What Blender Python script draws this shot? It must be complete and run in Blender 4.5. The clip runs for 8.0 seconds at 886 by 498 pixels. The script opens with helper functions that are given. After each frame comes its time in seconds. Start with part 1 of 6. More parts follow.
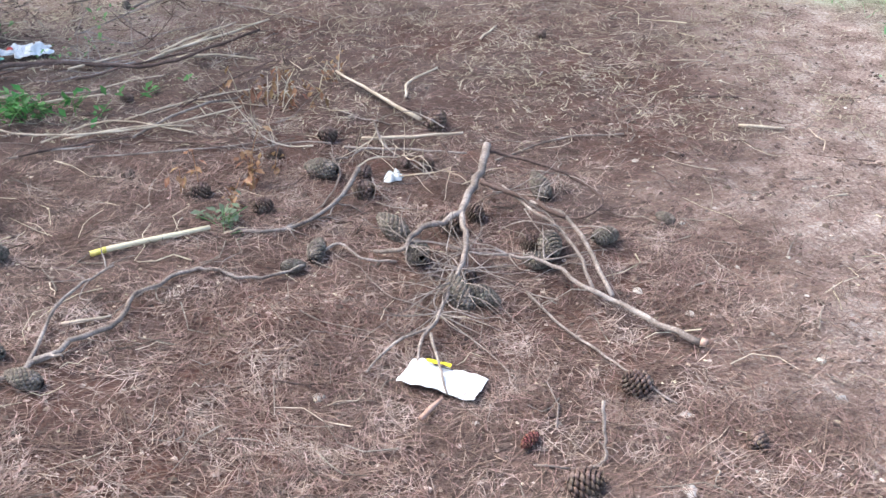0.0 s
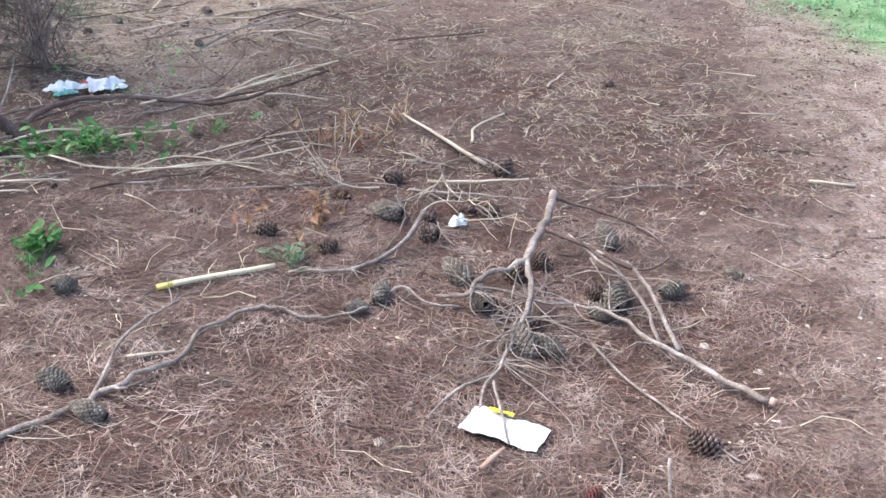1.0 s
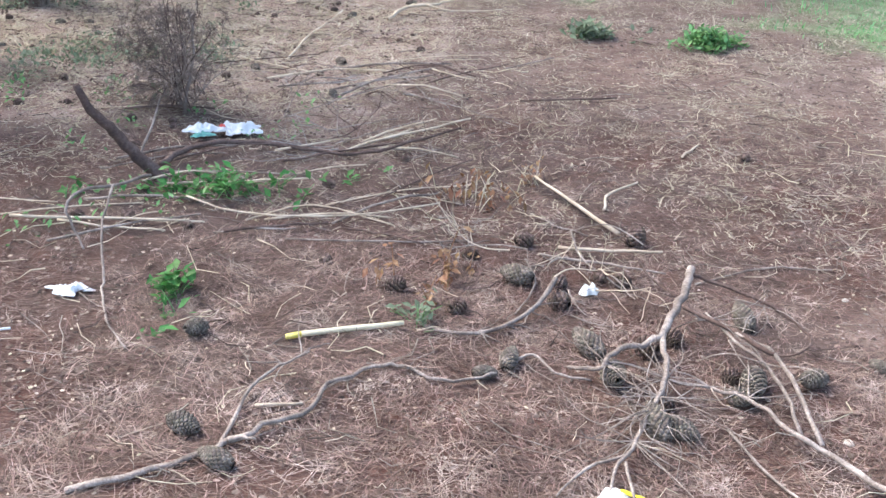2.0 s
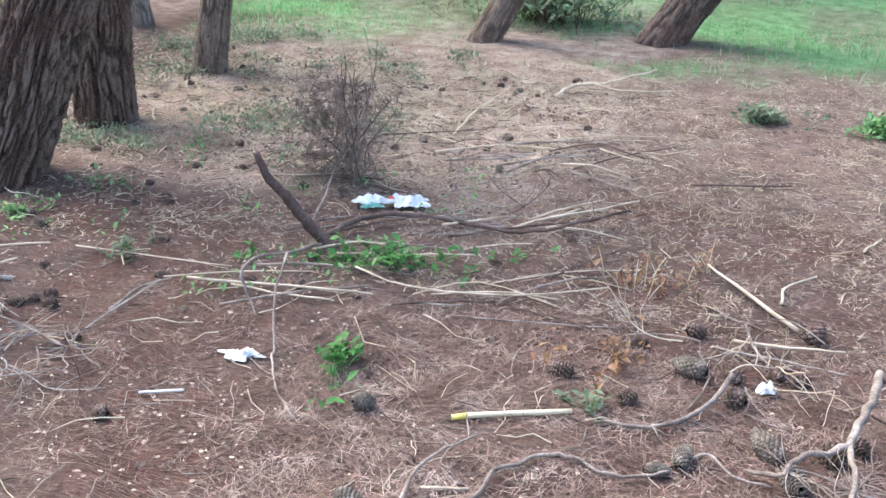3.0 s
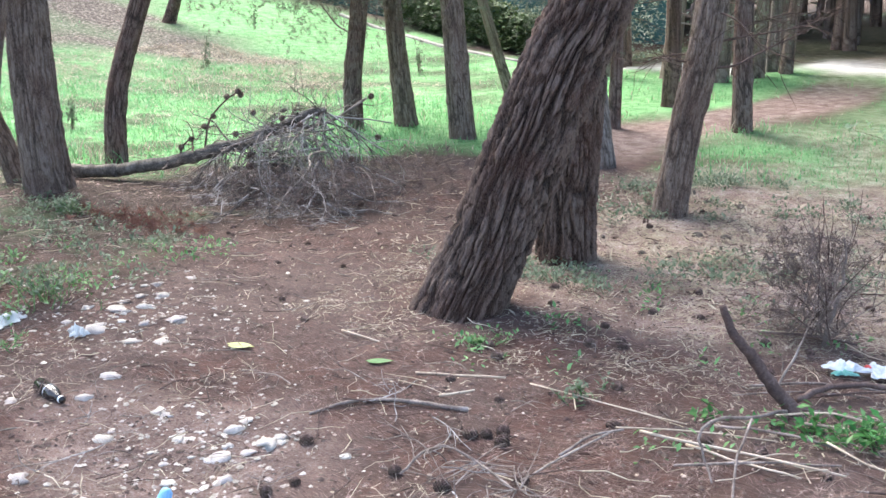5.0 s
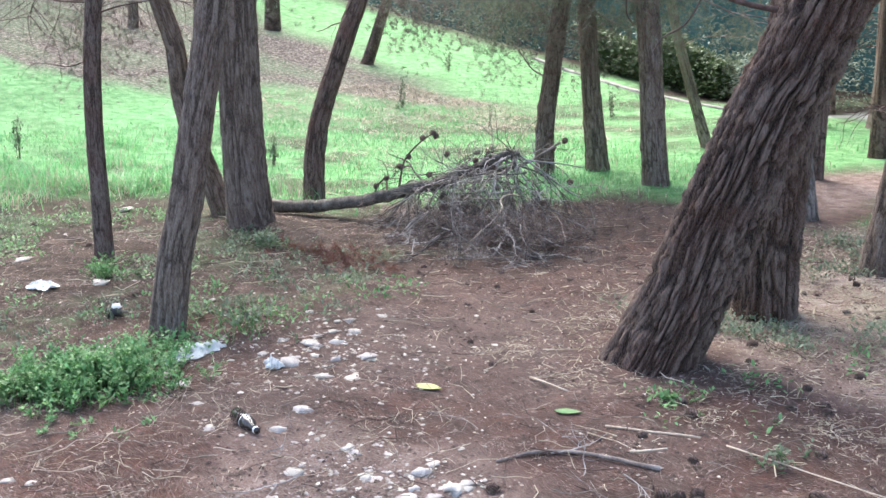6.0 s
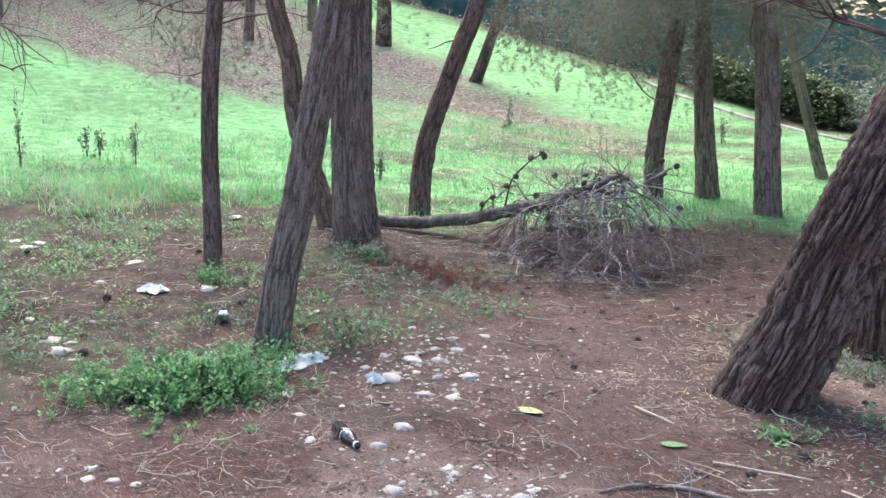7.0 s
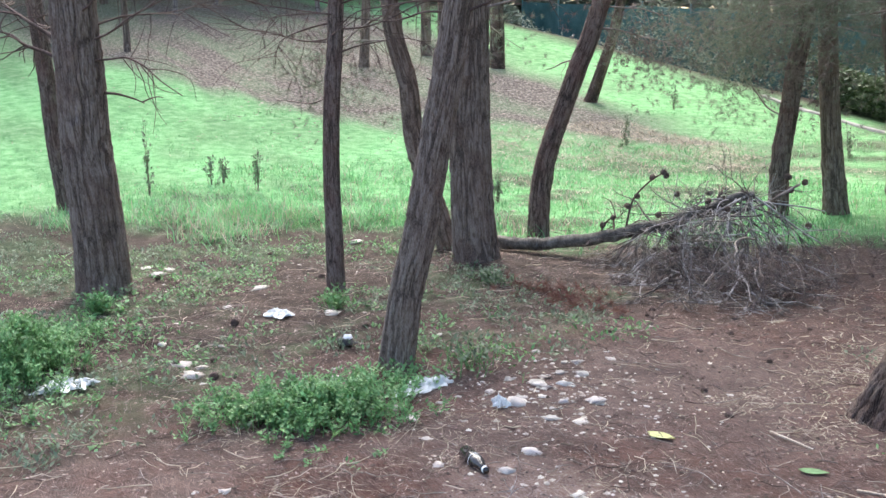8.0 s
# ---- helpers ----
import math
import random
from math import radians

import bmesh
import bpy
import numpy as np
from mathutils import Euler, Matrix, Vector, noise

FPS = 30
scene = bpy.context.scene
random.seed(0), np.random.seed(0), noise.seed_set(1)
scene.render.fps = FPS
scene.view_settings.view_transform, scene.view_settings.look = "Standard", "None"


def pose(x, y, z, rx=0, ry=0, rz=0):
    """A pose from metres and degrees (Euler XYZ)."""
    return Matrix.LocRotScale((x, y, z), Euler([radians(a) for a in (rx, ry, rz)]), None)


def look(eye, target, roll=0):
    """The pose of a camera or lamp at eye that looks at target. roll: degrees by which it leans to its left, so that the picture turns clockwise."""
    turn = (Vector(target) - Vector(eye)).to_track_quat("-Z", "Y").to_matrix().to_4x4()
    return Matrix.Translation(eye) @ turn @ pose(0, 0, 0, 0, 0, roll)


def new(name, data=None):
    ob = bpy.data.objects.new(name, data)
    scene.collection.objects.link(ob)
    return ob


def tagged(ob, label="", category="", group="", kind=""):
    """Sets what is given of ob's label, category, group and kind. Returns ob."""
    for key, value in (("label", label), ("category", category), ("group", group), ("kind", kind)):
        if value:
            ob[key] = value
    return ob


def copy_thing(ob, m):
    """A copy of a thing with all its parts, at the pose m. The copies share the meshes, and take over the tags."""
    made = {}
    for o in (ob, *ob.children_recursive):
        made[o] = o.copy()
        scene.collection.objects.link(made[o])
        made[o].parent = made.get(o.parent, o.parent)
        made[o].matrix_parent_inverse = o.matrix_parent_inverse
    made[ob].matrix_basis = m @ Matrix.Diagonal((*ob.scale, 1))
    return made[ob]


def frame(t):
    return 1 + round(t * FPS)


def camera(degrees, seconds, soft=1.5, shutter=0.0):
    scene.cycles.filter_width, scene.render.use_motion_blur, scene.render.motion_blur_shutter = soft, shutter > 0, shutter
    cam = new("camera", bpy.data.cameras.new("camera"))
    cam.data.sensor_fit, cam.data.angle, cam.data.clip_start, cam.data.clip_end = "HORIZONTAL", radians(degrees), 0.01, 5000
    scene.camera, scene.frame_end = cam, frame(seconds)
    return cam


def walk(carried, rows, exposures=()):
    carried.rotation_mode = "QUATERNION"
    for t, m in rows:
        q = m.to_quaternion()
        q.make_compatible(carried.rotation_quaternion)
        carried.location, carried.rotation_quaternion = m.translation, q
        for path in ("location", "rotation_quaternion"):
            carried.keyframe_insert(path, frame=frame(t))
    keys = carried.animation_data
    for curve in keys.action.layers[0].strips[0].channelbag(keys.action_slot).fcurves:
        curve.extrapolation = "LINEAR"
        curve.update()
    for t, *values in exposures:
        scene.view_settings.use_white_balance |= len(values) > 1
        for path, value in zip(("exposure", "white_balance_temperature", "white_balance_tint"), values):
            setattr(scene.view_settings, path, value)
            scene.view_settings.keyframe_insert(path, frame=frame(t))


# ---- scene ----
cam = camera(44.0, 8.0)
PATH = [
    (0, (-0.148, -0.117, 1.759), (-0.119, 1.599, 0.732), 0.1),
    (0.5, (-0.171, -0.109, 1.762), (-0.173, 1.622, 0.76), 0.2),
    (1, (-0.192, -0.098, 1.76), (-0.256, 1.655, 0.799), 0.7),
    (2.5, (-0.383, -0.017, 1.769), (-0.749, 1.765, 0.938), 2.3),
    (3, (-0.434, -0.002, 1.773), (-0.94, 1.773, 1.002), 1.9),
    (3.5, (-0.482, 0.014, 1.765), (-1.136, 1.764, 1.051), 1.1),
    (4, (-0.535, 0.07, 1.758), (-1.385, 1.752, 1.088), -0.4),
    (4.5, (-0.588, 0.102, 1.753), (-1.615, 1.709, 1.148), 0.2),
    (5, (-0.632, 0.13, 1.747), (-1.858, 1.616, 1.208), -0.8),
    (6.5, (-0.746, 0.131, 1.759), (-2.284, 1.328, 1.312), -0.0),
    (7, (-0.778, 0.124, 1.754), (-2.367, 1.26, 1.325), 0.6),
    (7.5, (-0.809, 0.116, 1.753), (-2.458, 1.174, 1.351), 0.1),
    (8, (-0.828, 0.096, 1.754), (-2.535, 1.063, 1.365), -1.4),
]
walk(cam, [(t, look(eye, target, roll)) for t, eye, target, roll in PATH], [(0, 1.78, 6350, 9), (2.5, 2.04, 6350, 9), (4, 2.14, 6350, 10), (5, 2.1, 6350, 11), (6.5, 1.95, 6300, 11), (8, 1.8, 6300, 11)])

# ---- light ----
world = bpy.data.worlds.new("sky")
scene.world = world
world.use_nodes = True
SUN_AZ, SUN_EL = radians(-68), radians(48)
wn = world.node_tree
sky = wn.nodes.new("ShaderNodeTexSky")
sky.sky_type, sky.sun_disc = "NISHITA", False
sky.sun_elevation, sky.sun_rotation = SUN_EL, SUN_AZ
sky.dust_density = 3.0
wn.links.new(sky.outputs[0], wn.nodes["Background"].inputs[0])
wn.nodes["Background"].inputs[1].default_value = 0.15
sun_data = bpy.data.lights.new("sun", "SUN")
sun_data.energy, sun_data.angle, sun_data.color = 3.2, radians(50), (1.0, 0.96, 0.9)
sun = new("sun", sun_data)
sun.matrix_basis = look((math.sin(SUN_AZ) * math.cos(SUN_EL) * 40, math.cos(SUN_AZ) * math.cos(SUN_EL) * 40, math.sin(SUN_EL) * 40), (0, 0, 0))

# ---- small tools ----
rng = np.random.default_rng(7)
TABLES = [np.random.default_rng(100 + k).random((256, 256)) for k in range(8)]


def vn(x, y, s, k=0):
    """Smooth value noise, 0 to 1, with cells of s metres."""
    x, y = np.asarray(x, float) / s + 31.7 * k, np.asarray(y, float) / s + 17.3 * k
    i, j = np.floor(x).astype(int), np.floor(y).astype(int)
    u, v = x - i, y - j
    u, v = u * u * (3 - 2 * u), v * v * (3 - 2 * v)
    t = TABLES[k % 8]
    a, b, c, d = t[i % 256, j % 256], t[(i + 1) % 256, j % 256], t[i % 256, (j + 1) % 256], t[(i + 1) % 256, (j + 1) % 256]
    return (a * (1 - u) + b * u) * (1 - v) + (c * (1 - u) + d * u) * v


def step(a, b, x):
    x = np.clip((np.asarray(x, float) - a) / (b - a), 0, 1)
    return x * x * (3 - 2 * x)


def crest_line(x):
    """Where the bank ends at the back: y for each x."""
    return np.interp(x, [-23, -15.7, -13.9, -11.8, -10.6, -8], [14.8, 14.86, 14.46, 13.8, 13.5, 13.2])


def gz(x, y):
    """Height of the ground: a level wood floor, and a grassy bank that rises to -x."""
    x, y = np.asarray(x, float), np.asarray(y, float)
    h = 0.27 * np.log1p(np.exp(np.clip((-x - 12.5) / 1.5, -30, 40)))
    past = y - crest_line(x)
    h = 6 * np.tanh(h / 6) * (1 - 0.9 * step(0.1, 3.4, past))
    h = h + 0.05 * (vn(x, y, 1.1, 0) - 0.5) + 0.03 * (vn(x, y, 0.31, 1) - 0.5) + 0.012 * (vn(x, y, 0.09, 2) - 0.5)
    return h


def road_edge(x):
    return 14.4 + 0.6 * (x + 6.3)


def road_cover(x, y):
    """A narrow road beyond the stand, coloured pale to look sunlit, 0 to 1."""
    d = y - road_edge(x) + 0.2 * (vn(x, y, 0.7, 2) - 0.5)
    return step(0.0, 0.25, d) * step(1.2, 0.95, d) * step(-9.6, -8.8, x)


def grass_cover(x, y):
    """How much of the ground is green, 0 to 1."""
    x, y = np.asarray(x, float), np.asarray(y, float)
    edge = np.interp(x, [-14, -12.4, -11.8, -10.6, -9.4, -8.5, -7, -6.3, -5.4, -4.5, -3.6, -2.4, -0.2, 1.2, 1.9, 3], [-9, -4, 1.0, 2.8, 4.1, 4.6, 6.7, 7.4, 8.1, 7.2, 7.8, 8.2, 8.0, 7, 4.7, 3.5])
    wob = 1.6 * (vn(x, y, 0.7, 3) - 0.5) + 1.0 * (vn(x, y, 0.25, 4) - 0.5)
    g = step(-0.5, 1.1, y - edge + wob) * (1 - 0.55 * step(-6.6, -5.6, x) * step(0.35, 0.65, vn(x, y, 0.9, 1)))
    tuft = 0.6 * vn(x, y, 0.45, 2) + 0.4 * vn(x, y, 0.16, 6)
    g = g * (1 - 0.75 * step(0.6, 0.4, tuft) * step(-12.4, -11.2, x) * step(-7.5, -8.6, x))
    lane = np.abs(x + 5.35 + 0.25 * np.sin(y * 0.9))
    g = g * (1 - step(0.75, 0.35, lane + 0.4 * (vn(x, y, 0.4, 5) - 0.5)) * step(16, 12, y))
    g = g * (1 - 0.9 * step(0.3, 1.2, y - road_edge(x)) * step(-9.6, -8.8, x)) * (1 - step(0.15, 0.5, y - crest_line(x)) * step(-8.8, -9.6, x))
    return g * (1 - road_cover(x, y))


def litter_cover(x, y):
    """Dead leaves on the bank under its trees, 0 to 1."""
    low = np.interp(y, [3, 5, 6, 6.6, 6.9, 8.5, 9.2, 9.7, 10.5, 11], [-20.5, -18.6, -16.9, -15, -14.4, -14.0, -13.6, -12.7, -11.9, -11.2])
    high = np.interp(x, [-30, -19, -17, -15, -13.6, -11.3], [12.0, 11.8, 11.7, 11.1, 11.1, 10.9])
    wob = 1.4 * (vn(x, y, 1.1, 6) - 0.5) + 0.9 * (vn(x, y, 0.35, 2) - 0.5)
    d = step(-0.5, 0.6, low - x + wob) * step(-0.4, 0.5, high - y + 0.6 * wob) * step(2.5, 4.0, y) * (0.78 + 0.22 * step(0.3, 0.6, vn(x, y, 0.5, 4)))
    straw = step(0.0, 0.8, np.interp(y, [6.8, 7.4, 8.8, 9.6], [-12.4, -11.6, -10.3, -9.3]) - x + wob) * step(6.7, 7.4, y) * step(11.0, 10.2, y)
    return np.maximum(d, 0.45 * straw * step(0.35, 0.65, vn(x, y, 0.3, 5)))


def pale_floor_cover(x, y):
    """Trodden, greyer ground with few needles, and floor lightened where light is missing, 0 to 1."""
    a = step(0.45, 1.25, x - 0.12 * (y - 2.2) + 0.7 * (vn(x, y, 0.5, 2) - 0.5)) * step(0.0, 1.5, y + 0.8 * (vn(x, y, 0.6, 3) - 0.5)) * step(4.2, 2.6, x + 0.9 * (vn(x, y, 0.6, 3) - 0.5))
    b = step(1.1, 0.7, np.hypot((x + 5.2) / 1.7, (y - 3.6) / 1.0) + 0.4 * (vn(x, y, 0.5, 4) - 0.5))
    c = step(1.1, 0.6, np.hypot((x + 3.7) / 0.8, (y - 2.3) / 0.55) + 0.4 * (vn(x, y, 0.4, 4) - 0.5))
    # d: pale straw litter, lightened further in colour to make up for canopy shade
    d = (0.92 * step(4.0, 5.2, y + 0.8 * (vn(x, y, 0.6, 5) - 0.5)) * step(-0.9, -1.7, x) + 0.45 * step(4.6, 5.8, y + 0.8 * (vn(x, y, 0.6, 5) - 0.5))) * step(-4.9, -3.5, x + 0.8 * (vn(x, y, 0.7, 3) - 0.5)) * step(14, 11, y) * (0.75 + 0.25 * vn(x, y, 0.35, 6))
    lane = 0.75 * step(0.8, 0.3, np.abs(x + 5.35 + 0.25 * np.sin(y * 0.9))) * step(6.8, 8.5, y)
    return np.maximum(lane, np.maximum(np.maximum(0.92 * a * step(8, 6, y), 0.1 * b), np.maximum(0.45 * c, d)))


def make_mesh(name, v, quads=None, tris=None, smooth=False):
    me = bpy.data.meshes.new(name)
    v = np.asarray(v, np.float32).reshape(-1, 3)
    parts = [np.asarray(f, np.int32).reshape(-1, k) for f, k in ((quads, 4), (tris, 3)) if f is not None and len(f)]
    loops = np.concatenate([p.ravel() for p in parts])
    sizes = np.concatenate([np.full(len(p), p.shape[1]) for p in parts])
    me.vertices.add(len(v)), me.loops.add(len(loops)), me.polygons.add(len(sizes))
    me.vertices.foreach_set("co", v.ravel())
    me.loops.foreach_set("vertex_index", loops)
    me.polygons.foreach_set("loop_start", np.concatenate([[0], np.cumsum(sizes)[:-1]]).astype(np.int32))
    if smooth:
        me.polygons.foreach_set("use_smooth", np.ones(len(sizes), bool))
    me.update()
    me.validate()
    return me


class Geo:
    """Gathers pieces of one mesh."""

    def __init__(self):
        self.v, self.q, self.t, self.n = [], [], [], 0

    def add(self, v, quads=None, tris=None):
        v = np.asarray(v, float).reshape(-1, 3)
        if quads is not None and len(quads):
            self.q.append(np.asarray(quads) + self.n)
        if tris is not None and len(tris):
            self.t.append(np.asarray(tris) + self.n)
        self.v.append(v)
        self.n += len(v)
        return self

    def mesh(self, name, smooth=False):
        return make_mesh(name, np.concatenate(self.v), np.concatenate(self.q) if self.q else None, np.concatenate(self.t) if self.t else None, smooth)


def smooth_line(pts, n):
    """A Catmull-Rom curve through the points (rows of any width), n steps a span."""
    p = np.asarray(pts, float)
    p = np.vstack([2 * p[0] - p[1], p, 2 * p[-1] - p[-2]])
    t = np.linspace(0, 1, n, endpoint=False)[:, None]
    out = [0.5 * (2 * b + (c - a) * t + (2 * a - 5 * b + 4 * c - d) * t**2 + (3 * b - a - 3 * c + d) * t**3) for a, b, c, d in zip(p, p[1:], p[2:], p[3:])]
    return np.vstack(out + [p[-2:-1]])


def tube(geo, line, radii, sides=6, rough=0.0, cap=True):
    """A round bar along a line of points."""
    line = np.asarray(line, float)
    m = len(line)
    radii = np.interp(np.linspace(0, 1, m), np.linspace(0, 1, len(np.atleast_1d(radii))), np.atleast_1d(radii))
    d = np.gradient(line, axis=0)
    d /= np.linalg.norm(d, axis=1)[:, None] + 1e-9
    side = np.cross(d[0], (0.0, 0.0, 1.0) if abs(d[0][2]) < 0.9 else (1.0, 0.0, 0.0))
    a = np.zeros((m, 3))
    for i in range(m):
        side = side - d[i] * (side @ d[i])
        side /= np.linalg.norm(side) + 1e-9
        a[i] = side
    b = np.cross(d, a)
    ang = np.linspace(0, 2 * np.pi, sides, endpoint=False)
    r = radii[:, None] * (1 + rough * (rng.random((m, sides)) - 0.5))
    v = line[:, None] + r[..., None] * (np.cos(ang)[None, :, None] * a[:, None] + np.sin(ang)[None, :, None] * b[:, None])
    i, j = np.meshgrid(np.arange(m - 1), np.arange(sides), indexing="ij")
    k = (j + 1) % sides
    q = np.stack([i * sides + j, i * sides + k, (i + 1) * sides + k, (i + 1) * sides + j], -1).reshape(-1, 4)
    v = v.reshape(-1, 3)
    tris = None
    if cap:
        v = np.vstack([v, line[:1] - d[:1] * radii[0] * 0.15, line[-1:] + d[-1:] * radii[-1] * 0.3])
        j = np.arange(sides)
        k = (j + 1) % sides
        n = m * sides
        tris = np.vstack([np.stack([k, j, 0 * j + n], -1), np.stack([(m - 1) * sides + j, (m - 1) * sides + k, 0 * j + n + 1], -1)])
    return geo.add(v, q, tris)


def ribbons(geo, p, head, length, width, rise, bend, up=0.0):
    """Many thin blades: start points, headings (angle), lengths, widths, climb (angle) and sideways bend; three cuts each."""
    n = len(p)
    out = []
    for s, w in ((0, 1.0), (0.5, 0.9), (1, 0.35)):
        a = head + bend * s
        e = rise - up * s
        c = p + np.stack([np.cos(a) * np.cos(e), np.sin(a) * np.cos(e), np.sin(e)], -1) * (length * s)[:, None]
        o = np.stack([-np.sin(a), np.cos(a), 0 * a], -1) * (width * w / 2)[:, None]
        out += [c - o, c + o]
    v = np.stack(out, 1).reshape(-1, 3)
    base = np.arange(n)[:, None] * 6
    q = np.concatenate([base + [0, 1, 3, 2], base + [2, 3, 5, 4]], 1).reshape(-1, 4)
    return geo.add(v, q)


def leaves(geo, p, size, wide=0.55, up=0.4, droop=0.0, head=None):
    """Many leaves, each a folded blade of four triangles."""
    n = len(p)
    a = rng.random(n) * 2 * np.pi if head is None else head
    e = up + (rng.random(n) - 0.5) * 0.9
    size = np.broadcast_to(size, n) * rng.uniform(0.6, 1.3, n)
    d = np.stack([np.cos(a) * np.cos(e), np.sin(a) * np.cos(e), np.sin(e)], -1)
    o = np.stack([-np.sin(a), np.cos(a), rng.uniform(-0.5, 0.5, n)], -1)
    nrm = np.cross(d, o)
    s = size[:, None]
    v = np.stack([p, p + d * s * 0.45 + o * s * wide / 2 + nrm * s * 0.08, p + d * s * 0.5, p + d * s * 0.45 - o * s * wide / 2 + nrm * s * 0.08, p + d * s - np.array([0, 0, droop]) * s], 1)
    b = np.arange(n)[:, None] * 5
    t = np.concatenate([b + [0, 2, 1], b + [0, 3, 2], b + [1, 2, 4], b + [2, 3, 4]], 1).reshape(-1, 3)
    return geo.add(v.reshape(-1, 3), None, t)


def thing(name, label, category, group="", kind="", mesh=None, m=None, material=None):
    ob = new(name, mesh)
    if m is not None:
        ob.matrix_basis = m
    if material is not None and mesh is not None and not mesh.materials:
        mesh.materials.append(material)
    return tagged(ob, label, category, group, kind)


def part(name, geo, material, parent, label="", smooth=True, kind=""):
    """Links gathered geometry, or a ready mesh, as one mesh under a thing or a part."""
    me = geo if isinstance(geo, bpy.types.Mesh) else geo.mesh(name, smooth)
    if not me.materials:
        me.materials.append(material)
    ob = new(name, me)
    ob.parent = parent
    return tagged(ob, label, "", "", kind)


# ---- materials ----
def nodes_of(name):
    m = bpy.data.materials.new(name)
    m.use_nodes = True
    return m, m.node_tree, m.node_tree.nodes["Principled BSDF"]


def node(nt, kind, **sets):
    n = nt.nodes.new(kind)
    for key, value in sets.items():
        if key in n.inputs:
            n.inputs[key].default_value = value
    return n


def ramp(nt, fac, stops):
    r = nt.nodes.new("ShaderNodeValToRGB")
    while len(r.color_ramp.elements) < len(stops):
        r.color_ramp.elements.new(0.5)
    for e, (at, col) in zip(r.color_ramp.elements, stops):
        e.position, e.color = at, (*col, 1)
    nt.links.new(fac, r.inputs[0])
    return r.outputs[0]


def mixed(nt, fac, a, b, mode="MIX"):
    n = nt.nodes.new("ShaderNodeMix")
    n.data_type, n.blend_type = "RGBA", mode
    for sock, val in ((n.inputs[0], fac), (n.inputs[6], a), (n.inputs[7], b)):
        if isinstance(val, (int, float)):
            sock.default_value = val
        elif isinstance(val, tuple):
            sock.default_value = (*val, 1)
        else:
            nt.links.new(val, sock)
    return n.outputs[2]


def maths(nt, op, a, b=0.0):
    n = nt.nodes.new("ShaderNodeMath")
    n.operation = op
    for sock, val in ((n.inputs[0], a), (n.inputs[1], b)):
        if isinstance(val, (int, float)):
            sock.default_value = val
        else:
            nt.links.new(val, sock)
    return n.outputs[0]


def coords(nt, space="Object", scale=(1, 1, 1), turn=(0, 0, 0)):
    if space == "world":
        src = nt.nodes.new("ShaderNodeNewGeometry").outputs["Position"]
    else:
        src = nt.nodes.new("ShaderNodeTexCoord").outputs[space]
    mp = nt.nodes.new("ShaderNodeMapping")
    mp.inputs["Scale"].default_value, mp.inputs["Rotation"].default_value = scale, turn
    nt.links.new(src, mp.inputs[0])
    return mp.outputs[0]


def noise_of(nt, vec, scale, detail=4, rough=0.55, distort=0.0):
    n = node(nt, "ShaderNodeTexNoise", Scale=scale, Detail=detail, Roughness=rough, Distortion=distort)
    nt.links.new(vec, n.inputs["Vector"])
    return n.outputs[0]


def bumped(nt, bsdf, height, strength, dist):
    b = node(nt, "ShaderNodeBump", Strength=strength, Distance=dist)
    nt.links.new(height, b.inputs["Height"])
    nt.links.new(b.outputs[0], bsdf.inputs["Normal"])


def surface(name, dark, mid, light, scale=20, fine=160, rough=0.85, bump=0.4, dist=0.004, space="Object", stretch=(1, 1, 1), vary="island", amount=0.5, thin=0.0, spec=0.3):
    """A natural surface: broad stains, fine grain, and a value that differs from piece to piece."""
    m, nt, bsdf = nodes_of(name)
    vec = coords(nt, space, stretch)
    a, b = noise_of(nt, vec, scale, 3), noise_of(nt, vec, fine, 5, 0.65)
    both = maths(nt, "ADD", maths(nt, "MULTIPLY", a, 0.55), maths(nt, "MULTIPLY", b, 0.45))
    col = ramp(nt, both, [(0.32, dark), (0.5, mid), (0.68, light)])
    if vary:
        src = nt.nodes.new("ShaderNodeNewGeometry").outputs["Random Per Island"] if vary == "island" else nt.nodes.new("ShaderNodeObjectInfo").outputs["Random"]
        hs = node(nt, "ShaderNodeHueSaturation")
        nt.links.new(maths(nt, "ADD", maths(nt, "MULTIPLY", src, amount), 1 - amount / 2), hs.inputs["Value"])
        nt.links.new(maths(nt, "ADD", maths(nt, "MULTIPLY", maths(nt, "FRACT", maths(nt, "MULTIPLY", src, 7.31)), 0.04), 0.48), hs.inputs["Hue"])
        nt.links.new(col, hs.inputs["Color"])
        col = hs.outputs[0]
    nt.links.new(col, bsdf.inputs["Base Color"])
    bsdf.inputs["Roughness"].default_value = rough
    bsdf.inputs["Specular IOR Level"].default_value = spec
    if bump:
        bumped(nt, bsdf, both, bump, dist)
    if thin:
        tr = node(nt, "ShaderNodeBsdfTranslucent")
        nt.links.new(col, tr.inputs[0])
        mx = nt.nodes.new("ShaderNodeMixShader")
        mx.inputs[0].default_value = thin
        nt.links.new(bsdf.outputs[0], mx.inputs[1])
        nt.links.new(tr.outputs[0], mx.inputs[2])
        nt.links.new(mx.outputs[0], nt.nodes["Material Output"].inputs[0])
    return m


